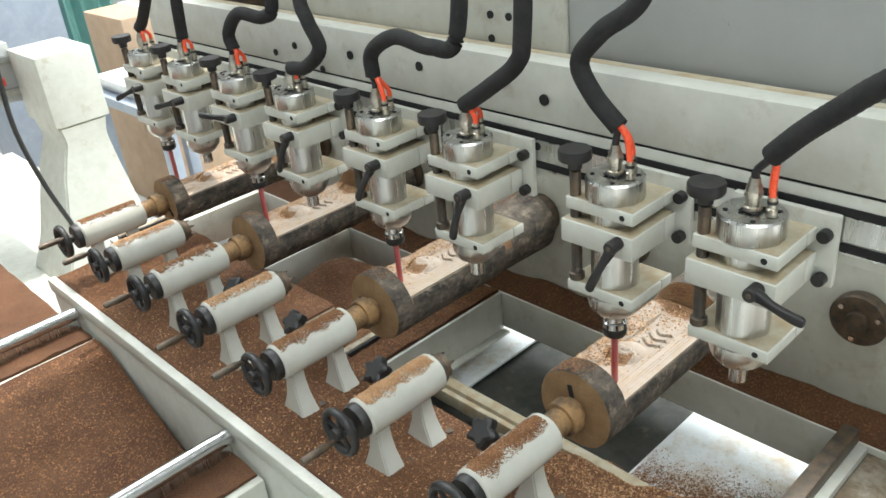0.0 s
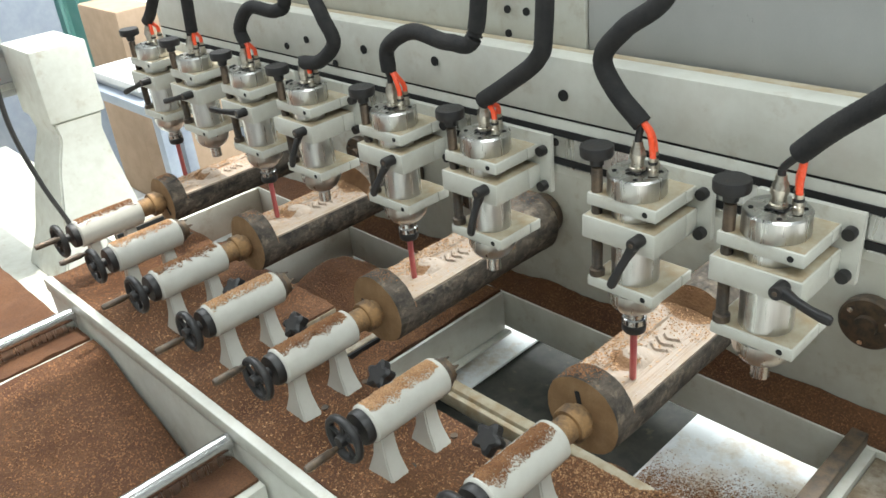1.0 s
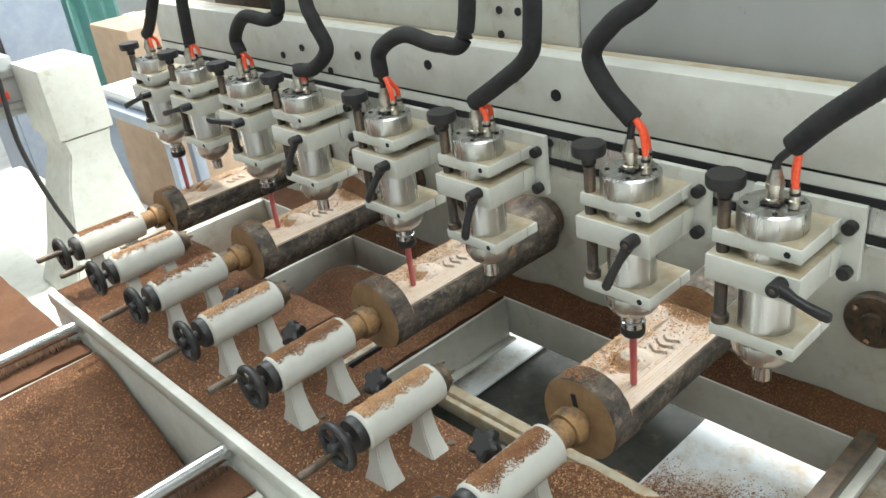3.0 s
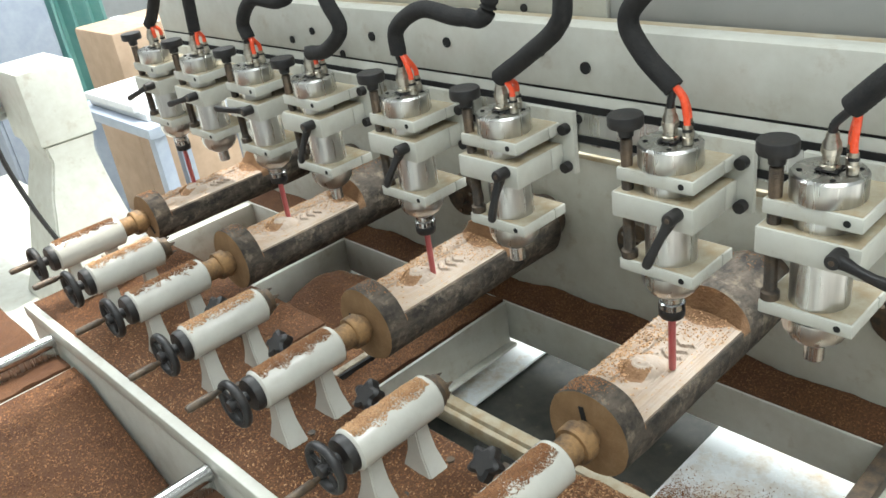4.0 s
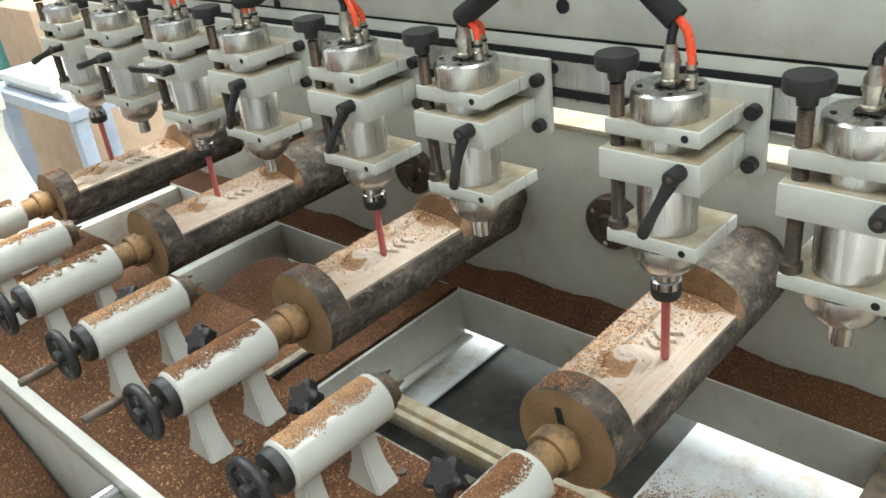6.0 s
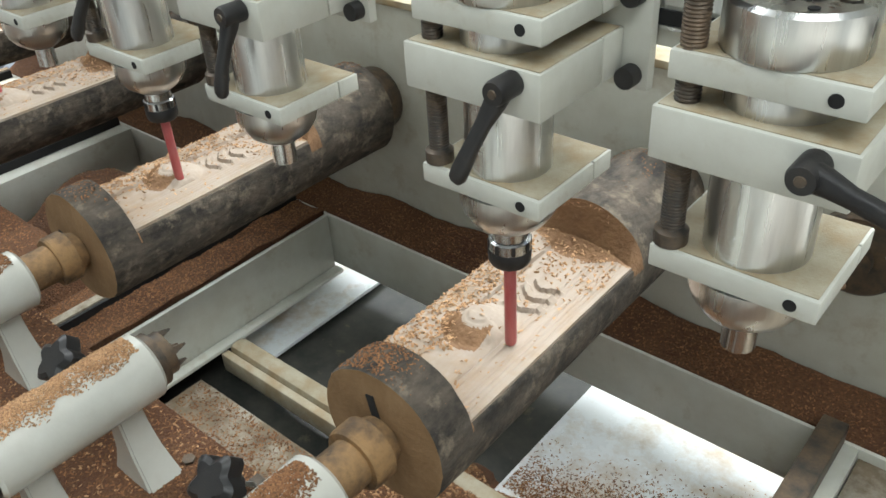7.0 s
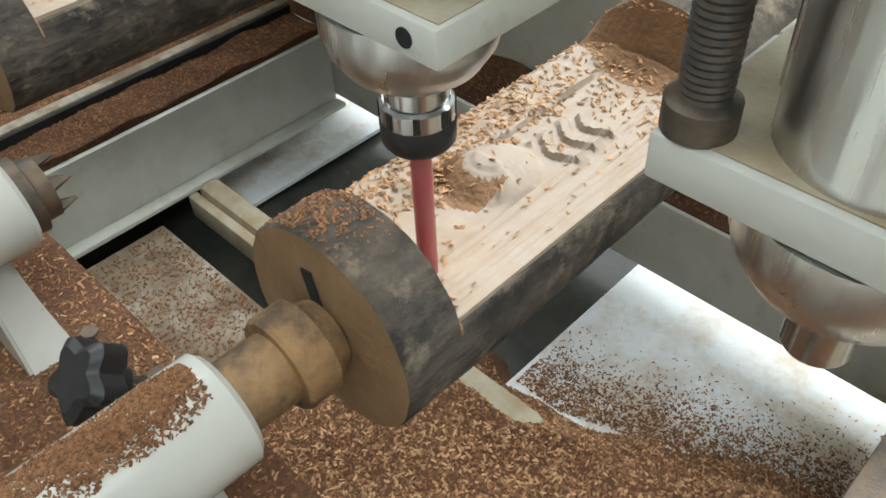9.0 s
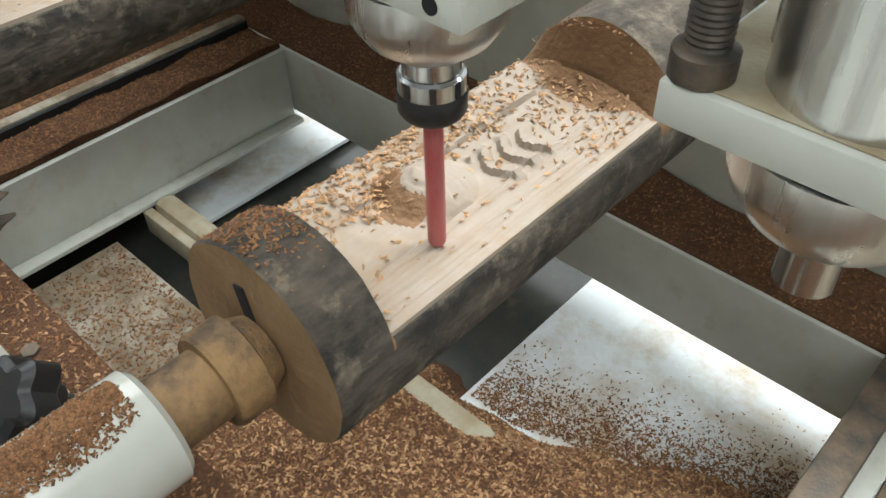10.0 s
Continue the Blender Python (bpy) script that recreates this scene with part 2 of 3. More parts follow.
# ---------------------------------------------------------------- plan (metres; the logs' axis is at z = 0)
TAIL_X = [-1.115, -0.950, -0.784, -0.603, -0.408, -0.209, -0.004, 0.186]
SPIN_X = [-1.170, -1.000, -0.812, -0.637, -0.420, -0.237, 0.0, 0.166]
LOGS = [0, 2, 4, 6]
TABLE = -0.104          # top of the table that carries the tailstocks
LEDGE = -0.180          # top of the rear ledge and the cross beams
PIT = -0.322            # bottom of the chip pit
FLOOR = -0.95
WALL_Y = 0.425          # face of the chuck wall
GY = 0.050              # spindle axis when the gantry stands at zero

# ---------------------------------------------------------------- hall
def hall():
    fl = done("floor", boxes((-9, 5, -5, 6, FLOOR - 0.1, FLOOR), bevel=0), CONCRETE, smooth=0)
    tagged(fl, "pale worn concrete workshop floor", "floor", kind="structure")
    for nm, b in (("wall_north", (-9, 5, 6, 6.2, FLOOR, 3.4)), ("wall_south", (-9, 5, -5.2, -5, FLOOR, 3.4)),
                  ("wall_west", (-9.2, -9, -5.2, 6.2, FLOOR, 3.4)), ("wall_east", (5, 5.2, -5.2, 6.2, FLOOR, 3.4))):
        w = done(nm, boxes(b, bevel=0), PLASTER, smooth=0)
        tagged(w, "plain grey plastered workshop wall", "wall", kind="structure")
    # ceiling added out of view; its three openings place the sun patches
    c = done("ceiling", boxes((-9.2, -5.4, -5.2, 6.2, 3.4, 3.5), (-1.25, -1.15, -5.2, 6.2, 3.4, 3.5), (3.1, 5.2, -5.2, 6.2, 3.4, 3.5),
                              (-5.4, -1.25, -5.2, -1.7, 3.4, 3.5), (-5.4, -1.25, 3.5, 6.2, 3.4, 3.5), (-1.15, 0.7, -5.2, 1.35, 3.4, 3.5),
                              (0.7, 3.1, -5.2, -2.6, 3.4, 3.5), (0.7, 3.1, 0.2, 1.35, 3.4, 3.5), (-1.15, 3.1, 4.5, 6.2, 3.4, 3.5), bevel=0), PLASTER, smooth=0)
    tagged(c, "added unseen ceiling with three openings to shape the light", "ceiling", kind="structure")


hall()


# ---------------------------------------------------------------- machine bed
def bed():
    t = thing("machine_bed", (0, 0, 0), "cream painted steel machine bed covered in sawdust", "machine bed")
    part("front_rail", boxes((-1.19, 0.6, -0.262, -0.245, TABLE - 0.02, TABLE + 0.008)), PAINT, t, "pale rim strip of the table")
    part("front_table", boxes((-1.19, 0.6, -0.2445, -0.03, TABLE - 0.012, TABLE)), GROOVE_DIRT, t)
    part("table_tongue", boxes((-1.19, -0.609, -0.0295, 0.055, TABLE - 0.012, TABLE)), GROOVE_DIRT, t)
    part("apron", boxes((-1.19, 0.6, -0.258, -0.2455, -0.42, TABLE - 0.021)), PAINT, t)
    part("rear_ledge", boxes((-1.45, 0.6, 0.372, 0.4245, PIT + 0.06, LEDGE)), PAINT, t, "cream box beam with a dusty top")
    for x0, x1 in ((0.205, 0.24), (-1.06, -0.98), (-1.45, -1.37)):
        part("cross_beam", boxes((x0, x1, -0.0295, 0.3715, PIT + 0.05, LEDGE)), PAINT, t)
    part("cross_beam", boxes((-0.610, -0.483, -0.2, 0.3715, PIT + 0.05, LEDGE)), PAINT, t)
    part("beam_flange", boxes((-0.4825, -0.466, -0.2, 0.3715, PIT + 0.05, PIT + 0.056)), PAINT, t)
    part("pit_sheet", boxes((-0.075, 0.6, 0.02, 1.2, PIT, PIT + 0.005), bevel=0), SHEET, t, "bright pale sheet in the chip pit")
    # this pale strip imitates sunlit floor glimpsed through the gap under the ledge
    part("pit_sheet", boxes((-0.55, -0.450, 0.2, 0.7, PIT + 0.002, PIT + 0.007), bevel=0), SHEET, t)
    # near-black colour here includes the log's shade on the pit floor
    part("pit_floor", boxes((-1.45, -0.0755, -0.24, 0.50, PIT - 0.015, PIT - 0.005), bevel=0), PIT_MAT, t, "oily pit floor, blackened for the shade under the log")
    part("cross_bar", boxes((-0.4655, -0.002, 0.158, 0.184, -0.288, -0.262), bevel=0.009), PAINT_DUSTY, t, "round-edged bar with sawdust on it")
    part("cross_bar_side", boxes((-0.4655, -0.002, 0.146, 0.1575, -0.298, -0.27), bevel=0.002), PAINT_DUSTY, t)
    part("pit_front_sheet", boxes((-0.465, -0.0765, -0.03, 0.110, -0.296, -0.288), bevel=0), GROOVE_DIRT, t, "dirty sheet under the tailstocks")
    part("guide_bar", boxes((0.202, 0.226, -0.02, 0.371, LEDGE + 0.001, LEDGE + 0.026)), DARK_STEEL, t, "dark steel bar along the pit")
    part("side_table", boxes((0.241, 0.9, -0.2, 0.3715, LEDGE - 0.09, LEDGE - 0.01)), GROOVE_DIRT, t)
    for x in (-0.556, -1.02, -1.41):
        rl = part("bearing_strip", boxes((x - 0.007, x + 0.007, -0.02, 0.37, LEDGE + 0.0005, LEDGE + 0.018)), GROOVE_DIRT, t, "bare metal strip under a log")
        part("groove", boxes((x + 0.0072, x + 0.012, -0.018, 0.368, LEDGE + 0.0005, LEDGE + 0.0155), bevel=0), HOLE, rl)
    return t


bed()


def chuck_wall():
    w = thing("chuck_wall", (0, 0, 0), "cream painted upright steel plate that carries the chucks", "machine frame")
    part("plate", boxes((-1.45, 0.7, WALL_Y, WALL_Y + 0.03, LEDGE - 0.05, 0.122)), PAINT, w)
    part("top_lip", boxes((-1.45, 0.7, WALL_Y - 0.004, WALL_Y + 0.06, 0.123, 0.132)), PAINT_DUSTY, w)


chuck_wall()


def front_bay():
    """The lower trays in front of the table, with guide rails over cross beams."""
    t = thing("chip_tray", (0, 0, 0), "cream sheet steel tray heaped with brown sawdust", "tray")
    part("tray_floor", boxes((-1.9, 0.6, -1.0, -0.263, -0.36, -0.35), bevel=0), PAINT, t)
    for x in (-0.435, -1.03):
        part("beam", boxes((x - 0.045, x + 0.045, -1.0, -0.263, -0.35, -0.167)), PAINT, t)
    h = lambda x, y: -0.165 - 0.12 * (x + 0.93) + 0.012 * rough(x, y, 9) - 0.05 * max(0, (x + 0.60) / 0.12) ** 2 - 0.11 * max(0, (y + 0.385) / 0.12) ** 1.3 * max(0, (x + 0.93) / 0.35)
    heap("sawdust", -0.983, -0.482, -0.9, -0.264, h, 60, 60, DUST, t, "brown sawdust heap", base=-0.349)
    flakes("chip_layer", 9000, lambda r: (lambda x, y: (x, y, h(x, y)))(r.uniform(-0.975, -0.486), r.uniform(-0.62, -0.266)), 0.0022, CHIP, t, seed=33)
    h2 = lambda x, y: -0.18 + 0.012 * rough(x, y, 16, 3)
    heap("sawdust", -1.7, -1.08, -0.9, -0.264, h2, 30, 40, DUST, t, base=-0.349)
    for x in (-0.435, -1.03):
        f = lambda x, y: -0.164 + 0.006 * (0.6 + rough(x, y, 25, 4))
        heap("sawdust", x - 0.043, x + 0.03, -0.9, -0.265, f, 8, 60, DUST, t, base=-0.169)
    for x in (-0.478, -1.06):
        r = thing("guide_rail", (x, 0, 0), "polished round steel guide rail on a cream beam", "rail", "guide rails")
        part("shaft", lathe([(0.0, -1.0), (0.0135, -1.0), (0.0135, -0.263), (0.0, -0.263)], 24, "y", (0, 0, -0.130)), STEEL, r)
        part("support", boxes((-0.006, 0.006, -1.0, -0.263, -0.167, -0.1375)), ALU, r)


front_bay()


# ---------------------------------------------------------------- sawdust on the bed
def bed_dust():
    t = thing("sawdust", (0, 0, 0), "loose brown sawdust and chips over the machine table", "sawdust", kind="stuff")
    h = lambda x, y: TABLE + 0.002 + 0.006 * (0.5 + rough(x, y, 18)) * min(1, max(0, 0.35 - x) * 3 + 0.3)
    heap("layer", -1.187, 0.55, -0.244, -0.031, h, 180, 20, DUST, t, base=TABLE - 0.002)
    heap("layer", -1.187, -0.611, -0.030, 0.054, h, 120, 10, DUST, t, base=TABLE - 0.002)
    led = lambda x, y: LEDGE + 0.001 + 0.040 * max(0, (y - 0.378) / 0.047) * (0.7 + 0.6 * rough(x, 0, 7, 2)) + 0.002 * rough(x, y, 60)
    heap("layer", -1.44, 0.55, 0.376, 0.4235, led, 200, 10, DUST, t, base=LEDGE - 0.004)
    cb = lambda x, y: LEDGE + 0.004 + 0.006 * (0.4 + rough(x, y, 22, 5))
    heap("layer", -0.608, -0.489, -0.028, 0.370, cb, 20, 40, DUST, t, base=LEDGE - 0.002)
    pile = lambda x, y: PIT + 0.15 * math.exp(-((x + 0.80) / 0.14) ** 2 - ((y - 0.20) / 0.14) ** 2) + 0.035 + 0.006 * rough(x, y, 30)
    heap("heap", -0.979, -0.611, 0.0, 0.371, pile, 40, 36, DUST, t, base=PIT - 0.004)
    pile2 = lambda x, y: PIT + 0.04 + 0.05 * rough(x, y, 5, 8) + 0.004 * rough(x, y, 40)
    heap("heap", -1.369, -1.061, 0.057, 0.371, pile2, 30, 20, DUST, t, base=PIT - 0.004)

    def fr(x, y):
        edge = 0.150 + 0.36 * max(0, x + 0.02) + 0.02 * rough(x, y, 16, 6)
        z = PIT + 0.066 - 0.8 * max(0, y - edge) + 0.010 * rough(x, y, 13, 1) - 0.10 * max(0, -0.06 - x)
        z += 0.03 * math.exp(-((x - 0.17) / 0.05) ** 2 - ((y - 0.20) / 0.05) ** 2)
        return max(z, PIT - 0.007)
    heap("heap", -0.24, 0.203, -0.028, 0.34, fr, 66, 50, DUST, t, base=PIT - 0.01)
    for k, (f, x0, x1, y0, y1, n) in enumerate(((h, -1.185, 0.4, -0.240, -0.032, 28000), (led, -1.2, 0.4, 0.377, 0.422, 8000), (cb, -0.605, -0.49, 0.0, 0.368, 8000),
                                                (pile, -0.97, -0.62, 0.02, 0.36, 5200), (fr, -0.24, 0.202, -0.026, 0.33, 30000), (h, -1.185, -0.62, -0.03, 0.05, 3500))):
        def where(rng, f=f, x0=x0, x1=x1, y0=y0, y1=y1):
            x, y = rng.uniform(x0, x1), rng.uniform(y0, y1)
            return (x, y, f(x, y)) if f(x, y) > PIT + 0.0055 or f is pile else None
        flakes("chip_layer", n, where, 0.0016, CHIP, t, seed=k + 1)
    flakes("chip_layer", 1500, lambda r: (lambda x: (x, 0.23 + 0.36 * max(0, x + 0.02) + abs(r.normal(0, 0.035)), PIT + 0.0055))(r.uniform(-0.06, 0.2)), 0.0012, CHIP_PALE, t, seed=20)
    flakes("chip_layer", 3800, lambda r: (lambda x: (x, 0.225 + 0.36 * max(0, x + 0.02) + abs(r.normal(0, 0.03)), PIT + 0.0055))(r.uniform(-0.07, 0.2)), 0.0015, CHIP, t, seed=26)
    flakes("chip_layer", 8000, lambda r: (lambda x, y: (x, y, fr(x, y)) if fr(x, y) > PIT + 0.0055 else None)(r.uniform(-0.24, 0.202), r.uniform(-0.026, 0.32)), 0.0022, CHIP_PALE, t, seed=23)
    flakes("chip_layer", 4500, lambda r: (lambda x, y: (x, y, h(x, y)))(r.uniform(-1.0, 0.4), r.uniform(-0.240, -0.032)), 0.0018, CHIP_PALE, t, seed=24)
    flakes("chip_layer", 5200, lambda r: (r.uniform(-0.46, -0.08), r.uniform(-0.028, 0.108), -0.2875), 0.0016, CHIP, t, seed=21)


bed_dust()


# ---------------------------------------------------------------- tailstocks
def handwheel_rim():
    bm = bmesh.new()
    seg, ring = 28, 10
    rows = []
    for i in range(seg):
        a = 2 * math.pi * i / seg
        rows.append([bm.verts.new(((0.0305 + 0.005 * math.cos(2 * math.pi * k / ring)) * math.cos(a), 0.0062 * math.sin(2 * math.pi * k / ring),
                                   (0.0305 + 0.005 * math.cos(2 * math.pi * k / ring)) * math.sin(a))) for k in range(ring)])
    for i in range(seg):
        for k in range(ring):
            bm.faces.new((rows[i][k], rows[(i + 1) % seg][k], rows[(i + 1) % seg][(k + 1) % ring], rows[i][(k + 1) % ring]))
    return bm


def leg(y, w, lean):
    """A cast leg: narrow under the body, flared at the foot."""
    bm = bmesh.new()
    prof = [(-0.018, 0.010), (-0.045, 0.011), (-0.068, 0.014), (-0.086, 0.021), (TABLE + 0.001, 0.028)]
    rows = []
    for z, hw in prof:
        s = (z + 0.018) / (TABLE + 0.018)
        yy = y + lean * s
        t = w * (1 + 0.5 * s * s)
        rows.append([bm.verts.new(p) for p in ((-hw, yy - t, z), (hw, yy - t, z), (hw, yy + t, z), (-hw, yy + t, z))])
    for a, b in zip(rows, rows[1:]):
        for k in range(4):
            bm.faces.new((a[k], a[(k + 1) % 4], b[(k + 1) % 4], b[k]))
    bm.faces.new(rows[0])
    bm.faces.new(rows[-1])
    bmesh.ops.bevel(bm, geom=bm.edges[:], offset=0.002, segments=2, affect="EDGES")
    return bm


def tailstock(i):
    held = i in LOGS
    lab = "cream tailstock with black handwheel, " + ("gripping a log" if held else "holding no log")
    t = thing("tailstock", (TAIL_X[i], -0.035 if i == 7 else 0, 0), lab, "tailstock", "tailstocks in a row")
    R = 0.0285
    part("body", lathe([(0.0, -0.192), (R - 0.003, -0.192), (R, -0.189), (R, -0.060), (R - 0.003, -0.057), (0, -0.057)], 40, "y"), GLOSS, t)
    for y, ln in ((-0.165, 0.0), (-0.088, 0.004)):
        lg = part("leg", leg(y, 0.011, ln), GLOSS, t)
        part("bolt", lathe([(0, 0), (0.006, 0), (0.006, 0.006), (0, 0.006)], 6, "z", (0.02, y + ln + 0.026, TABLE + 0.001)), DARK_STEEL, lg)
    part("bearing_cap", lathe([(0, -0.204), (0.023, -0.204), (0.025, -0.200), (0.025, -0.1925), (0, -0.1925)], 30, "y"), BLACK, t)
    q = -0.052 if not held else -0.012
    part("quill", lathe([(0, -0.0645), (0.0185, -0.0645), (0.0185, q - 0.012), (0, q - 0.012)], 28, "y"), RUST, t, "oily steel quill with sawdust")
    if held:
        part("collar", lathe([(0, -0.030), (0.0235, -0.030), (0.025, -0.028), (0.025, -0.012), (0.0215, -0.0105), (0.018, -0.0012), (0, -0.0012)], 30, "y"), RUST, t)
    else:
        cr = part("drive_crown", lathe([(0, -0.0635), (0.0235, -0.0635), (0.0235, -0.05), (0.019, -0.0485), (0.019, -0.040), (0.004, -0.040), (0.001, -0.028), (0, -0.028)], 24, "y"), DARK_STEEL, t, "toothed steel drive centre")
        for k in range(4):
            a = k * math.pi / 2 + 0.5
            bm = lathe([(0.0045, 0.0), (0.001, 0.012)], 5, "y", (0.014 * math.cos(a), -0.0398, 0.014 * math.sin(a)))
            part("tooth", bm, DARK_STEEL, cr)
    wob = (0.6, 2.2, 3.5, 3.9, 2.7, 4.1, 3.6, 2.0)[i]
    w = part("handwheel", handwheel_rim(), BLACK, t, "black cast handwheel")
    w.location = (0, -0.226, 0)
    w.rotation_euler = (0, -wob, 0)
    part("hub", lathe([(0, -0.010), (0.008, -0.010), (0.009, -0.006), (0.009, 0.019), (0, 0.019)], 20, "y"), BLACK, w)
    for k in range(5):
        a = 2 * math.pi * k / 5
        part("spoke", tube([(0.006 * math.cos(a), 0, 0.006 * math.sin(a)), (0.027 * math.cos(a), 0, 0.027 * math.sin(a))], 0.0032, 8, n=2, smooth=False), BLACK, w)
    part("crank_grip", lathe([(0, -0.054), (0.0045, -0.054), (0.0058, -0.05), (0.0058, -0.014), (0.004, -0.011), (0.004, 0.002), (0, 0.002)], 14, "y", (0.029, 0, 0)), DARK_STEEL, w)

    def top(rng):
        a = rng.normal(0.08, 0.38)
        y = rng.uniform(-0.187, -0.066)
        if abs(a) > 0.6 + 0.45 * rough(y, 0, 50, i) or rng.uniform() > 0.7 + 0.9 * rough(y, a * 0.02, 40, i + 3) + 0.25:
            return None
        return (-R * math.sin(a), y, R * math.cos(a) - 0.0003)
    flakes("sawdust_layer", 8500 if i > 3 else 2200, top, 0.0013 if i > 3 else 0.002, CHIP_PALE if i % 2 else CHIP, t, "brown sawdust lying along the top", seed=50 + i)
    return t


for i in range(8):
    tailstock(i)


def clamp_knob(x, y, z, turn):
    t = thing("clamp_knob", (x, y, z), "black plastic star knob on a steel stud", "knob", "clamp knobs")
    bm = bmesh.new()
    seg = 40
    rings = []
    for r0, h in ((0.0, 0.011), (0.014, 0.011), (0.019, 0.007), (0.019, -0.007), (0.014, -0.011), (0.0, -0.011)):
        ring = []
        for k in range(seg):
            a = 2 * math.pi * k / seg
            r = r0 * (1 + 0.2 * math.cos(5 * a))
            ring.append(bm.verts.new((r * math.cos(a), h, r * math.sin(a))))
        rings.append(ring)
    for a, b in zip(rings, rings[1:]):
        for k in range(seg):
            bm.faces.new((a[k], a[(k + 1) % seg], b[(k + 1) % seg], b[k]))
    k = part("grip", bm, BLACK, t)
    tilt = Matrix.Rotation(radians(-48), 4, "X")
    k.matrix_basis = tilt @ Matrix.Rotation(turn, 4, "Y")
    part("hub", lathe([(0, 0.0108), (0.010, 0.0108), (0.009, 0.019), (0, 0.019)], 18, "y"), BLACK, t).matrix_basis = tilt
    part("stud", lathe([(0, 0.0188), (0.004, 0.0188), (0.004, 0.05), (0, 0.05)], 12, "y"), STEEL, t).matrix_basis = tilt
    part("bracket", boxes((-0.007, 0.007, 0.026, 0.036, TABLE - z, -0.026)), DARK_STEEL, t)
    return t


for i, x in ((3, -0.700), (4, -0.515), (5, -0.302), (6, -0.086)):
    clamp_knob(x, -0.088, -0.026, 0.4 * i)


# ---------------------------------------------------------------- logs
def log(i, R, h, y_end, seed):
    t = thing("log", (TAIL_X[i], 0, 0), "bark-covered log with a flat carved face, held at both ends", "log", "logs being carved")
    bm = bmesh.new()
    seg = 72
    y0, y1 = 0.034, 0.255
    ys = [0.0, 0.002, 0.012, 0.024, y0, y0 + 0.0015] + list(np.linspace(y0 + 0.01, y1 - 0.01, 26)) + [y1, y1 + 0.016] + list(np.linspace(y1 + 0.024, y_end - 0.002, 14)) + [y_end]
    rings = []
    for j, y in enumerate(ys):
        cut = y0 < y < y1 + 0.001
        ring = []
        for k in range(seg):
            a = 2 * math.pi * k / seg
            r = R * (1 + 0.035 * noise.noise(Vector((math.cos(a) * 1.6, math.sin(a) * 1.6, y * 6 + seed))) + 0.012 * noise.noise(Vector((math.cos(a) * 7, math.sin(a) * 7, y * 30 + seed))))
            if y == 0.0:
                r *= 0.985
            x, z = r * math.cos(a), r * math.sin(a)
            if cut:
                z = min(z, h - 0.004)
            ring.append(bm.verts.new((x, y, z)))
        rings.append(ring)
    for j, (a, b) in enumerate(zip(rings, rings[1:])):
        for k in range(seg):
            f = bm.faces.new((a[k], a[(k + 1) % seg], b[(k + 1) % seg], b[k]))
            if ys[j] in (y0, y1) and f.calc_center_median().z > h - 0.012:
                f.material_index = 2
    for ring, m in ((rings[0], 1), (rings[-1], 1)):
        bm.faces.new(ring).material_index = m
    part("trunk", bm, [BARK, END_GRAIN, BROWN_CUT], t, "dark grey bark", smooth=40)
    kerf = part("saw_kerf", boxes((-0.004, 0.036, -0.0012, 0.002, -0.0035, 0.0035), bevel=0), HOLE, t, "dark slot sawn across the end")
    kerf.rotation_euler = (0, 0.6 + 0.3 * seed, 0)
    hw = math.sqrt(R * R - h * h) * 0.985

    def relief(x, y):
        e = min(1, (hw - abs(x)) / 0.006)
        z = 0.0006 * math.sin(x * 1500) * (x > 0.018)
        d = math.hypot((x + 0.004) / 0.9, y - 0.120) / 0.029
        if d < 1:
            z += 0.014 * (int((1 - d * d) * 7) / 7 * 0.7 + 0.3 * (1 - d * d))
        if 0.152 < y < 0.192 and -0.010 < x < 0.027:
            wv = math.sin((y + 0.16 * x) * 400 + 1.6 * math.sin(x * 190))
            z += 0.0036 * (1 if wv > 0 else 0) * max(0, min(1, (0.027 - x) / 0.004, (x + 0.010) / 0.006))
        if y < 0.118 and x < 0.02:
            z += 0.0014 * noise.noise(Vector((x * 90, y * 90, seed))) + 0.0008
        if -0.02 > x:
            z += 0.003 + 0.0025 * noise.noise(Vector((x * 70, y * 70, seed + 4)))
        z += 0.010 * max(0, 1 - (y1 - y) / 0.02) ** 2 * max(0, 1 - (x / (hw * 0.9)) ** 2)
        return h - 0.001 + z * max(0, e)
    # 1 is brown: shading painted on the mound's near left side, dust at the far end
    def brown_at(c):
        d = math.hypot((c.x + 0.004) / 0.9, c.y - 0.120) / 0.029
        n = 0.006 * rough(c.x, c.y, 60, seed)
        return 1 if (0.55 < d < 1.15 and c.y < 0.114 + n and c.x < 0.012) or c.y > y1 - 0.02 + 0.02 * abs(c.x) / hw + n else 0
    heap("carved_face", -hw, hw, y0 + 0.001, y1 + 0.0004, relief, 72, 150, [RAW, BROWN_CUT], t, "pale freshly carved wood with scale relief", base=h - 0.012, pick=brown_at)
    def loose(rng):
        x, y = rng.uniform(-hw, hw * 0.9), rng.uniform(y0, y1)
        p = 0.85 if x < -0.012 + 0.02 * rough(y, 0, 40) else 0.05
        if y > 0.2:
            p = 0.4
        return (x, y, relief(x, y)) if rng.uniform() < p else None
    flakes("shaving_layer", 3400, loose, 0.0019, CHIP_PALE, t, "curled shavings on the carved face", seed=90 + i)

    def back(rng):
        a = rng.normal(0.35, 0.4)
        y = rng.choice([rng.uniform(0.002, 0.033), rng.uniform(0.26, y_end)])
        return (-R * math.sin(a) * 0.995, y, R * math.cos(a) * 0.995)
    flakes("sawdust_layer", 900, back, 0.0014, CHIP, t, seed=120 + i)
    return t


log(0, 0.050, 0.016, 0.388, 1.0)
log(2, 0.056, 0.018, 0.388, 5.0)
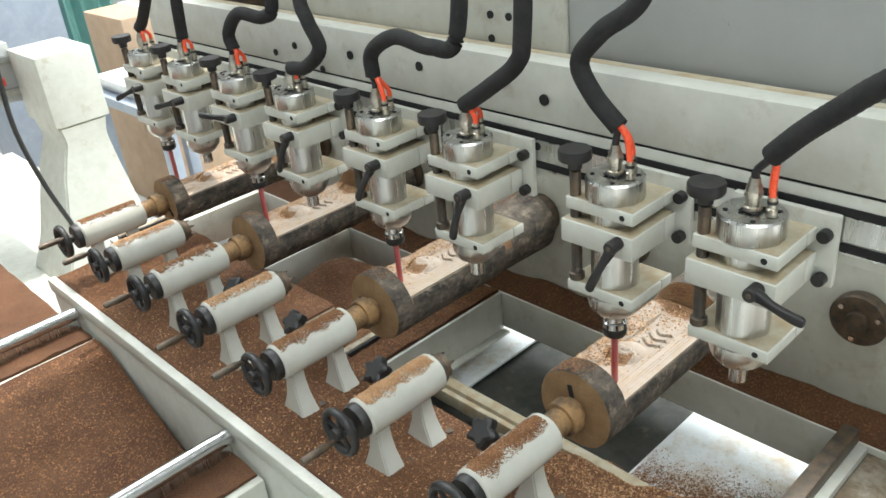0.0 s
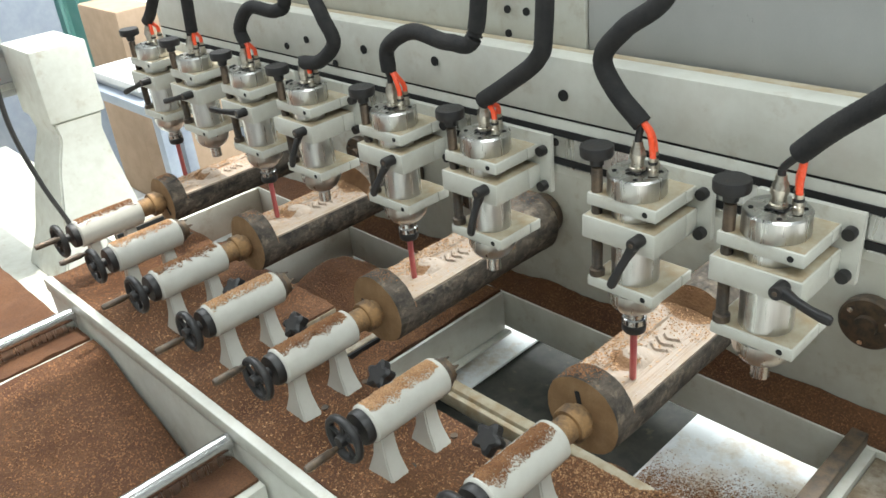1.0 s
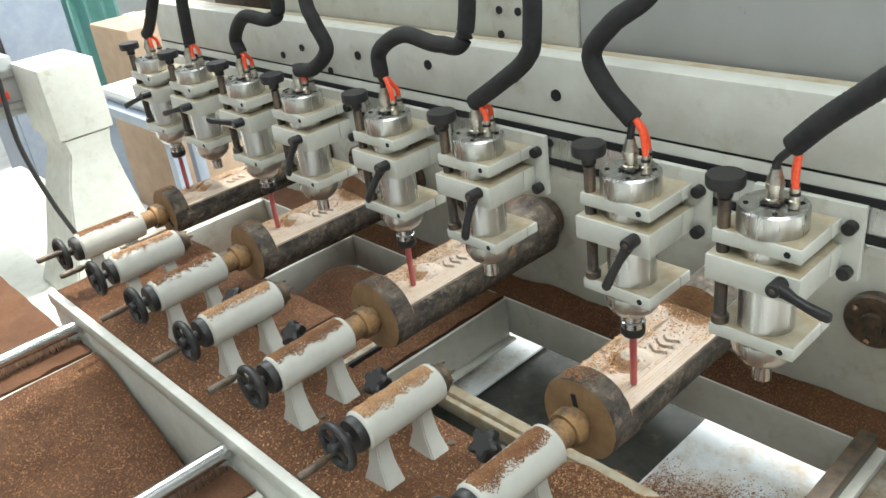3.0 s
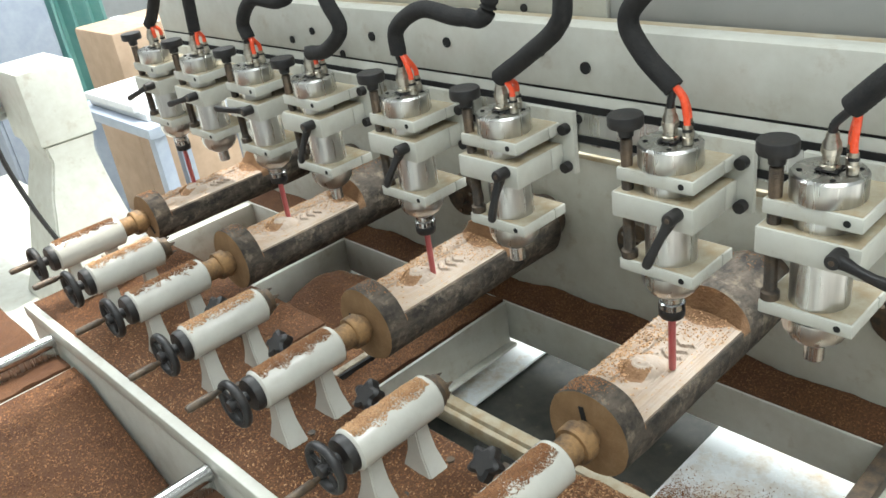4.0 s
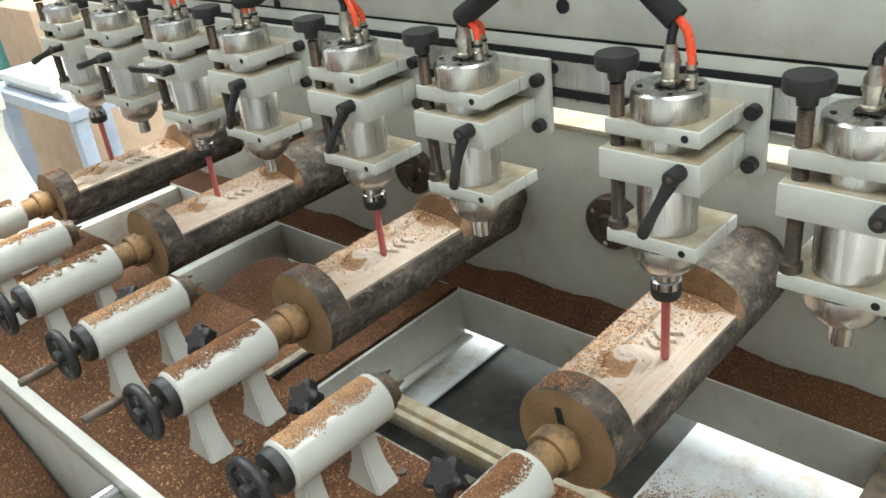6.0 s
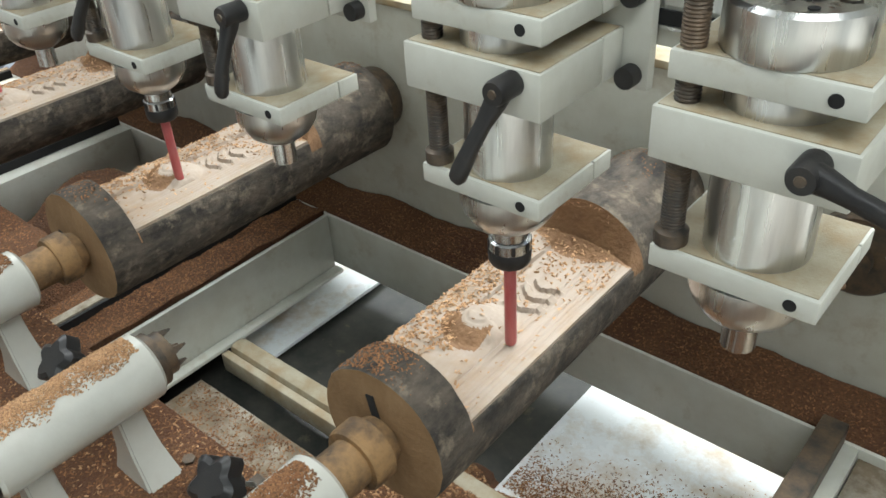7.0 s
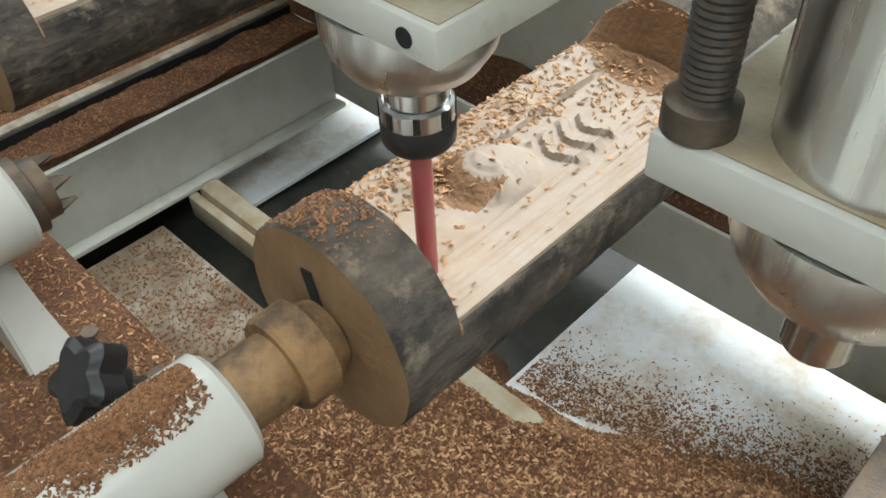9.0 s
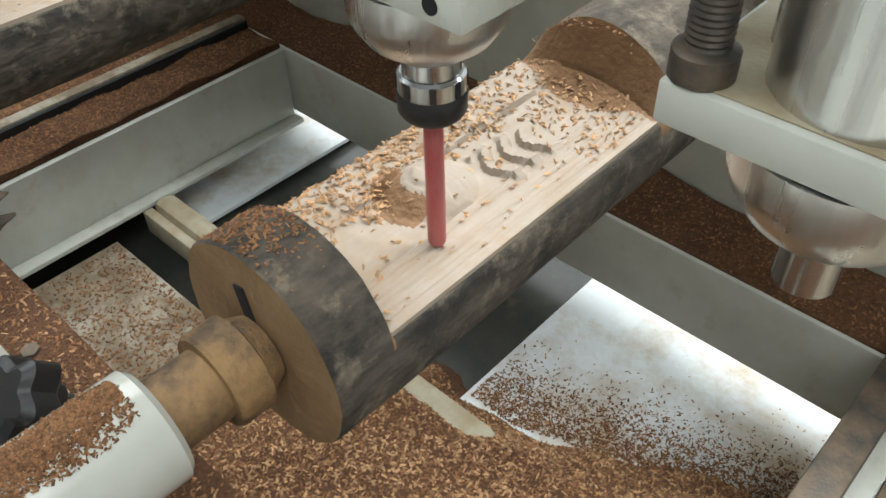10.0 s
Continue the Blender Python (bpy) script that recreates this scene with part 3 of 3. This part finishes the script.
log(4, 0.058, 0.024, 0.388, 9.0)
log(6, 0.057, 0.020, 0.388, 13.0)


def chuck(i):
    t = thing("chuck", (TAIL_X[i], WALL_Y, 0), "dark oily steel faceplate chuck on the cream wall", "chuck", "chucks on the wall")
    part("disc", lathe([(0, -0.001), (0.040, -0.001), (0.041, -0.004), (0.041, -0.017), (0.038, -0.020), (0, -0.020)], 44, "y"), DARK_STEEL, t)
    b = part("boss", lathe([(0, -0.0205), (0.016, -0.0205), (0.016, -0.0305), (0, -0.0305)], 24, "y"), DARK_STEEL, t)
    for k in range(3):
        a = k * 2.094 + 0.4
        part("screw", lathe([(0, -0.0202), (0.004, -0.0202), (0.004, -0.024), (0, -0.024)], 10, "y", (0.03 * math.cos(a), 0, 0.03 * math.sin(a))), STEEL, b)


for i in range(8):
    chuck(i)

# ---------------------------------------------------------------- gantry
MOVERS = []          # (thing, its place when the gantry stands at zero)


def gantry_beam():
    at = Vector((0, 0.117, 0.004))
    t = thing("gantry_beam", at, "cream painted gantry beam with round holes and T-slots", "gantry")
    x0, x1 = -1.25, 1.3
    part("lower_plate", boxes((x0, x1, -0.002, 0.03, 0.243, 0.3195)), PAINT, t)
    part("upper_plate", boxes((x0, x1, -0.002, 0.03, 0.323, 0.402)), PAINT, t)
    part("top_strip", boxes((x0, x1, 0.0305, 0.05, 0.33, 0.4005)), PAINT_DUSTY, t, "dusty top edge")
    part("seam", boxes((x0, x1, 0.0, 0.029, 0.3197, 0.3228), bevel=0), HOLE, t)
    for z in (0.262, 0.302):
        part("slot", boxes((x0 + 0.02, x1, -0.0045, -0.0022, z - 0.0045, z + 0.0045), bevel=0), HOLE, t, "black T-slot")
        part("slot_edge", boxes((x0 + 0.02, x1, -0.0055, -0.0022, z - 0.0068, z - 0.0047), bevel=0), ALU, t)
    part("strip", boxes((x0 + 0.02, x1, -0.004, -0.0022, 0.2695, 0.2945), bevel=0), ALU, t, "bare metal strip between the slots")
    for x, z, r in ((-0.155, 0.354, 0.0075), (-0.223, 0.369, 0.0075), (-0.390, 0.366, 0.007), (-0.553, 0.362, 0.007), (-0.707, 0.359, 0.006), (-0.634, 0.328, 0.006), (-0.77, 0.340, 0.006), (-0.169, 0.288, 0.0055)):
        part("hole", lathe([(0, -0.0048), (r, -0.0048), (r, -0.0026), (0, -0.0026)], 20, "y", (x, 0, z)), HOLE, t)
    back = part("back_plate", boxes((-0.86, -0.162, 0.052, 0.075, 0.38, 0.80)), PAINT, t, "cream upper plate with three holes")
    for x, z in ((-0.292, 0.438), (-0.258, 0.438), (-0.292, 0.405), (-0.66, 0.48), (-0.62, 0.48), (-0.66, 0.44)):
        part("hole", lathe([(0, 0.0495), (0.0055, 0.0495), (0.0055, 0.0518), (0, 0.0518)], 18, "y", (x, 0, z)), HOLE, back)
    part("cover_panel", boxes((-0.159, 1.3, 0.056, 0.078, 0.38, 0.80)), PAINT_GREY, t, "grey cover panel with dark specks")
    part("slide_box", boxes((-1.12, -0.87, 0.076, 0.3, 0.33, 0.80)), DARK_STEEL, t, "dark housing behind the beam")
    MOVERS.append((t, at))


gantry_beam()

LEVER = [(-155, 15), (-165, 10), (175, 15), (-105, 5), (-115, 5), (-98, 5), (-110, 8), (-5, 4)]   # lever direction and lift
HOSE = [
    [(0.0, 0, 0.335), (0.03, 0, 0.365), (0.07, 0.0, 0.41), (0.11, 0.01, 0.48), (0.13, 0.03, 0.6)],
    [(0.01, 0, 0.335), (0.02, 0, 0.38), (0.03, 0.0, 0.43), (0.04, 0.01, 0.5), (0.05, 0.03, 0.6)],
    [(0.005, 0, 0.335), (0.005, 0, 0.375), (0.05, 0, 0.412), (0.11, 0.01, 0.41), (0.13, 0.02, 0.44), (0.12, 0.03, 0.6)],
    [(0.0, 0, 0.325), (0.05, 0, 0.345), (0.095, 0, 0.38), (0.075, 0, 0.42), (0.05, 0.01, 0.46), (0.06, 0.03, 0.6)],
    [(0.0, 0, 0.355), (0.005, 0, 0.39), (0.06, 0, 0.418), (0.13, 0.0, 0.412), (0.17, 0.01, 0.43), (0.175, 0.03, 0.6)],
    [(0.0, 0, 0.342), (0.05, 0, 0.375), (0.095, 0, 0.41), (0.107, 0.0, 0.45), (0.10, 0.02, 0.6)],
    [(0.005, 0, 0.358), (-0.03, 0, 0.39), (-0.048, 0, 0.425), (-0.02, 0.0, 0.46), (0.02, 0.02, 0.5), (0.03, 0.03, 0.6)],
    [(0.014, 0, 0.362), (0.045, 0, 0.395), (0.09, 0, 0.435), (0.15, 0.0, 0.49), (0.2, 0.02, 0.6)],
]


def spindle(i):
    at = Vector((SPIN_X[i], GY, 0.014))
    tool = i in LOGS
    lab = "aluminium spindle in cream clamp plates, " + ("with red cutter" if tool else "with empty collet")
    t = thing("spindle_unit", at, lab, "spindle", "spindles on the gantry")
    part("motor_body", lathe([(0, 0.149), (0.0285, 0.149), (0.0285, 0.273), (0, 0.273)], 44), ALU, t)
    cap = part("motor_cap", lathe([(0, 0.2745), (0.0335, 0.2745), (0.0345, 0.276), (0.0345, 0.298), (0.0325, 0.3005), (0, 0.3005)], 44), ALU, t, "turned aluminium end cap")
    for k in range(4):
        a = k * math.pi / 2 + 0.5
        part("screw_hole", lathe([(0, 0.3006), (0.0028, 0.3006), (0.0028, 0.3012), (0, 0.3012)], 10, "z", (0.026 * math.cos(a), 0.026 * math.sin(a), 0)), HOLE, cap)
    part("nose", lathe([(0, 0.1125), (0.014, 0.1125), (0.0165, 0.114), (0.0262, 0.121), (0.0315, 0.129), (0.0335, 0.136), (0.0335, 0.1475), (0, 0.1475)], 44), ALU, t)
    for z0, z1, nm, yf in ((0.259, 0.274, "top_plate", -0.0325), (0.148, 0.162, "bottom_plate", -0.0325)):
        p = part(nm, boxes((-0.047, 0.046, yf, 0.03, z0, z1), bevel=0.0012), PAINT, t)
        part("split_end", boxes((-0.047, 0.046, 0.0312, 0.052, z0, z1), bevel=0.0012), PAINT, p)
        part("dust", boxes((-0.045, 0.044, yf + 0.003, 0.05, z1 + 0.0001, z1 + 0.0006), bevel=0), PAINT_DUSTY, p, "film of sawdust")
        part("screw_hole", lathe([(0, yf - 0.0005), (0.0035, yf - 0.0005), (0.0035, yf + 0.002), (0, yf + 0.002)], 16, "y", (0.032, 0, (z0 + z1) / 2)), HOLE, p)
    mid = part("clamp_block", boxes((-0.051, 0.049, -0.0375, 0.028, 0.217, 0.246), bevel=0.0012), PAINT, t)
    part("split_end", boxes((-0.051, 0.049, 0.0292, 0.0518, 0.217, 0.246), bevel=0.0012), PAINT, mid)
    part("dust", boxes((-0.049, 0.047, -0.035, 0.05, 0.2461, 0.2466), bevel=0), PAINT_DUSTY, mid)
    br = part("bracket", boxes((-0.048, 0.067, 0.0522, 0.0605, 0.2075, 0.290), bevel=0.001), PAINT, t, "bracket plate bolted to the beam")
    for z in (0.268, 0.217):
        part("bolt", lathe([(0, 0.042), (0.0068, 0.042), (0.0072, 0.0435), (0.0072, 0.0520), (0, 0.0520)], 18, "y", (0.056, 0, z)), BLACK, br)
    rod = [(0, 0.164)]
    z = 0.164
    while z < 0.306:
        rod += [(0.0068, z), (0.0062, z + 0.001)]
        z += 0.002
    rod += [(0, z)]
    for nm, prof, mat, l in (("threaded_rod", rod, DARK_STEEL, ""), ("rod_collar", [(0, 0.1622), (0.0095, 0.1622), (0.0095, 0.1705), (0.007, 0.172), (0, 0.172)], DARK_STEEL, ""),
                             ("knob", [(0, 0.308), (0.008, 0.308), (0.009, 0.318), (0.0185, 0.319), (0.0195, 0.321), (0.0195, 0.330), (0.0185, 0.332), (0, 0.332)], BLACK, "black knurled height knob")):
        part(nm, lathe(prof, 24 if nm != "knob" else 48, "z", (-0.039, -0.0235, 0)), mat, t, l)
    part("guide_pin", lathe([(0, 0.1625), (0.004, 0.1625), (0.004, 0.2165), (0, 0.2165)], 14, "z", (-0.03, 0.008, 0)), STEEL, t)
    if tool:
        nut = part("collet_nut", lathe([(0, 0.083), (0.0135, 0.083), (0.0152, 0.0855), (0.0155, 0.0945), (0.0150, 0.0955), (0, 0.0955)], 28), BLACK, t, "black collet nut")
        ring = part("nut_crown", lathe([(0, 0.0957), (0.0150, 0.0957), (0.0150, 0.1030), (0.0135, 0.1043), (0, 0.1043)], 28), STEEL, t, "bright slotted crown of the nut")
        # proud black slivers give the crown's slots their shade
        for k in range(8):
            part("notch", boxes((-0.0006, 0.0006, -0.0014, 0.0014, 0.0962, 0.1032), bevel=0), BLACK, ring).matrix_basis = Matrix.Rotation(k * math.pi / 4, 4, "Z") @ Matrix.Translation((0.0148, 0, 0))
        part("neck", lathe([(0, 0.1045), (0.0128, 0.1045), (0.0128, 0.1122), (0, 0.1122)], 28), STEEL, t)
        part("cutter", lathe([(0, 0.006), (0.0035, 0.006), (0.0046, 0.008), (0.0046, 0.0825), (0, 0.0825)], 16), RED_BIT, t, "dark red straight cutter")
    else:
        part("collet", lathe([(0, 0.090), (0.0065, 0.090), (0.0102, 0.0915), (0.0102, 0.112), (0, 0.112)], 24), STEEL, t, "bare threaded collet seat")
    # clamp lever
    ang, lift = LEVER[i]
    lv = part("clamp_lever", lathe([(0, -0.0655), (0.0068, -0.0655), (0.0077, -0.063), (0.0077, -0.0465), (0, -0.0465)], 24, "y"), BLACK, t, "black plastic clamp lever")
    lv.location = (0.031, 0.0085, 0.238)
    d = Vector((math.cos(radians(ang)), -math.sin(radians(lift)), math.sin(radians(ang)))).normalized()
    c = Vector((0, -0.057, 0))
    arm = bmesh.new()
    side = Vector((-d.z, 0, d.x)).normalized()
    rings = []
    for s, w, th, off in ((0.0, 0.0074, 0.0066, 0.0), (0.010, 0.0062, 0.0056, -0.001), (0.022, 0.0047, 0.0045, -0.005), (0.036, 0.0047, 0.0043, -0.0085), (0.050, 0.0056, 0.0045, -0.010), (0.057, 0.0054, 0.004, -0.010), (0.0595, 0.0038, 0.0028, -0.010)):
        q = c + d * s + Vector((0, off, 0))
        rings.append([arm.verts.new(q + side * w * math.copysign(abs(math.cos(k * math.pi / 8)) ** 0.7, math.cos(k * math.pi / 8)) + Vector((0, th * math.copysign(abs(math.sin(k * math.pi / 8)) ** 0.7, math.sin(k * math.pi / 8)), 0))) for k in range(16)])
    for p, q in zip(rings, rings[1:]):
        for k in range(16):
            arm.faces.new((p[k], p[(k + 1) % 16], q[(k + 1) % 16], q[k]))
    arm.faces.new(rings[0])
    arm.faces.new(rings[-1])
    part("arm", arm, BLACK, lv)
    part("screw", lathe([(0, -0.0665), (0.0026, -0.0665), (0.0029, -0.0657), (0, -0.0657)], 14, "y"), DARK_STEEL, lv)
    # plug, water fittings, hoses
    part("gasket", boxes((-0.0105, 0.0105, -0.0105, 0.0105, 0.3013, 0.303), bevel=0.001), BLACK, t)
    plug = part("plug", lathe([(0, 0.3032), (0.0095, 0.3032), (0.0095, 0.306), (0.0075, 0.307), (0.0075, 0.316), (0.0082, 0.3165), (0.0082, 0.327), (0.006, 0.331), (0.0055, 0.337), (0, 0.337)], 20), BRASS, t, "nickel plated power plug")
    part("plug_ring", lathe([(0, 0.3175), (0.0092, 0.3175), (0.0092, 0.3225), (0, 0.3225)], 12), BRASS, plug)
    hs = [Vector(p) for p in HOSE[i]]
    if i < 4:
        hs[0].z += 0.012
        hs[0].x += 0.006
    e = hs[0]
    sl = part("hose_sleeve", tube(hs, 0.0112, 16, ribs=0.05 if i == 7 else 0.0, n=70), FOAM, t, "black foam hose sleeve")
    part("power_cable", tube([(0, 0, 0.336), (0.001, 0, 0.345), e + Vector((-0.002, 0, -0.004)), e + (hs[1] - e) * 0.1], 0.0042, 10, n=14), BLACK, t)
    for k, (fx, fy) in enumerate(((0.021, -0.002), (0.012, 0.016))):
        ft = part("water_fitting", lathe([(0, 0.3013), (0.0055, 0.3013), (0.0055, 0.309), (0.0042, 0.31), (0.0042, 0.322), (0, 0.322)], 12, "z", (fx, fy, 0)), BRASS, t)
        part("hose_clip", lathe([(0, 0.3145), (0.0052, 0.3145), (0.0052, 0.3175), (0, 0.3175)], 12, "z", (fx, fy, 0)), BLACK, ft)
        q = Vector((fx, fy, 0.319))
        part("water_hose", tube([q, q + Vector((-0.001, 0, 0.012)), q.lerp(e, 0.6) + Vector((0.004, 0, 0.006)), e + (hs[1] - e) * 0.12 + Vector((0.003, 0.001 * k, 0))], 0.0036, 10, n=18), ORANGE, t, "orange water hose")
    MOVERS.append((t, at))


for i in range(8):
    spindle(i)


# ---------------------------------------------------------------- far end of the workshop
def second_machine():
    t = thing("carving_machine", (-2.29, -0.09, FLOOR), "second cream carving machine with gantry beam and cable chain", "machine")
    part("column", boxes((-0.12, 0.12, 0.24, 0.42, 0.86, 1.09), bevel=0.006), PAINT, t)
    foot = bmesh.new()
    rows = []
    for z, xa, xb, ya, yb in ((0.348, -0.13, 0.19, 0.10, 0.46), (0.46, -0.12, 0.16, 0.15, 0.44), (0.70, -0.11, 0.11, 0.22, 0.41), (0.80, -0.10, 0.10, 0.26, 0.40), (0.859, -0.11, 0.11, 0.25, 0.41)):
        rows.append([foot.verts.new(p) for p in ((xa, ya, z), (xb, ya, z), (xb, yb, z), (xa, yb, z))])
    for p, q in zip(rows, rows[1:]):
        for k in range(4):
            foot.faces.new((p[k], p[(k + 1) % 4], q[(k + 1) % 4], q[k]))
    foot.faces.new(rows[0])
    foot.faces.new(rows[-1])
    bmesh.ops.bevel(foot, geom=foot.edges[:], offset=0.006, segments=2, affect="EDGES")
    part("column_base", foot, PAINT, t, "flared cast column foot")
    part("head_motor", lathe([(0, 1.112), (0.09, 1.112), (0.1, 1.13), (0.1, 1.24), (0.08, 1.27), (0, 1.27)], 28, "z", (-0.25, -0.02, 0)), GLOSS, t, "white rounded motor cover")
    for z in (0.945, 1.05):
        part("beam_rail", boxes((-0.1222, -0.105, -1.5, 0.239, z, z + 0.022), bevel=0.002), STEEL, t)
    part("beam", boxes((-0.6, -0.1225, -1.5, 0.25, 0.92, 1.11)), PAINT_GREY, t)
    part("bed", boxes((-1.5, 0.6, -1.5, 0.5, 0.25, 0.348)), PAINT, t)
    part("leg", boxes((-1.4, 0.5, -1.4, 0.4, 0.0, 0.249)), PAINT, t)
    chain = part("cable_chain", boxes((-0.2, -0.1, -0.4, -0.35, 1.112, 1.14)), BLACK, t, "black cable chain")
    for k in range(12):
        y = -0.3 + k * 0.045
        part("link", boxes((-0.2, -0.1, y, y + 0.036, 1.112 + 0.1 * math.sin(k * 0.26), 1.15 + 0.1 * math.sin(k * 0.26))), BLACK, chain)
    part("cable", tube([(0.125, 0.13, 1.1), (0.13, 0.12, 0.9), (0.14, 0.15, 0.7), (0.15, 0.2, 0.5), (0.15, 0.21, 0.36)], 0.008, 8), BLACK, t)
    part("valve", boxes((-0.12, -0.09, 0.12, 0.2, 0.985, 1.01)), RED_PL, t, "red plastic valve")


second_machine()


def clutter():
    a = thing("work_table", (-2.75, 0.75, FLOOR), "blue-grey steel work table holding pale boards", "table")
    part("top", boxes((-0.4, 0.3, -0.15, 0.3, 0.68, 0.72)), BLUE_GREY, a)
    for x in (-0.38, 0.23):
        for y in (-0.13, 0.23):
            part("leg", boxes((x, x + 0.05, y, y + 0.05, 0, 0.679)), BLUE_GREY, a)
    part("shelf", boxes((-0.32, 0.22, -0.07, 0.22, 0.12, 0.15)), PALE, a)
    b = thing("board_stack", (-2.75, 0.75, FLOOR + 0.721), "stack of pale boards on the table", "boards")
    part("board", boxes((-0.32, 0.2, -0.1, 0.22, 0, 0.03)), PALE, b)
    part("board", boxes((-0.3, 0.15, -0.12, 0.16, 0.031, 0.06)), PALE, b)
    for k, (x, y, s) in enumerate(((-3.5, 1.12, 0.5), (-3.45, 1.68, 0.45), (-3.5, 1.12, 0.42))):
        z = FLOOR if k < 2 else FLOOR + 0.51
        c = thing("carton", (x, y, z), "brown cardboard carton with taped lid", "carton", "cartons")
        part("box", boxes((-s / 2, s / 2, -s / 2, s / 2, 0, s), bevel=0.01), CARD, c)
        part("tape", boxes((-s / 2, s / 2, -0.03, 0.03, s + 0.0005, s + 0.002), bevel=0), PALE, c)
    d = thing("curtain", (-4.6, 1.28, FLOOR), "teal cloth hanging in folds", "curtain")
    bm = bmesh.new()
    rows = [[bm.verts.new((0.04 * math.sin(k * 1.1), -0.16 + k * 0.016, z)) for k in range(21)] for z in (0.0, 0.7, 1.4, 2.0)]
    for p, q in zip(rows, rows[1:]):
        for k in range(20):
            bm.faces.new((p[k], p[k + 1], q[k + 1], q[k]))
    bmesh.ops.solidify(bm, geom=bm.faces[:], thickness=0.01)
    part("cloth", bm, TEAL, d)
    # plain dark box added in place of a dark door in the background
    e = thing("door_stand_in", (-4.5, 0.8, FLOOR), "dark grey box standing in for a dark door", "cabinet")
    part("body", boxes((-0.2, 0.2, -0.22, 0.22, 0.0, 1.55), bevel=0.006), BLUE_GREY, e)
    dr = part("door", boxes((0.2005, 0.215, -0.2, 0.2, 0.06, 1.5), bevel=0.003), BLUE_GREY, e)
    part("handle", boxes((0.2155, 0.24, -0.17, -0.15, 0.75, 0.9), bevel=0.003), BLACK, dr)


clutter()


def motions():
    for ob, at in MOVERS:
        walk(ob, [(t, Matrix.Translation(at + Vector((x, y, z)))) for t, x, y, z in GANTRY])


motions()
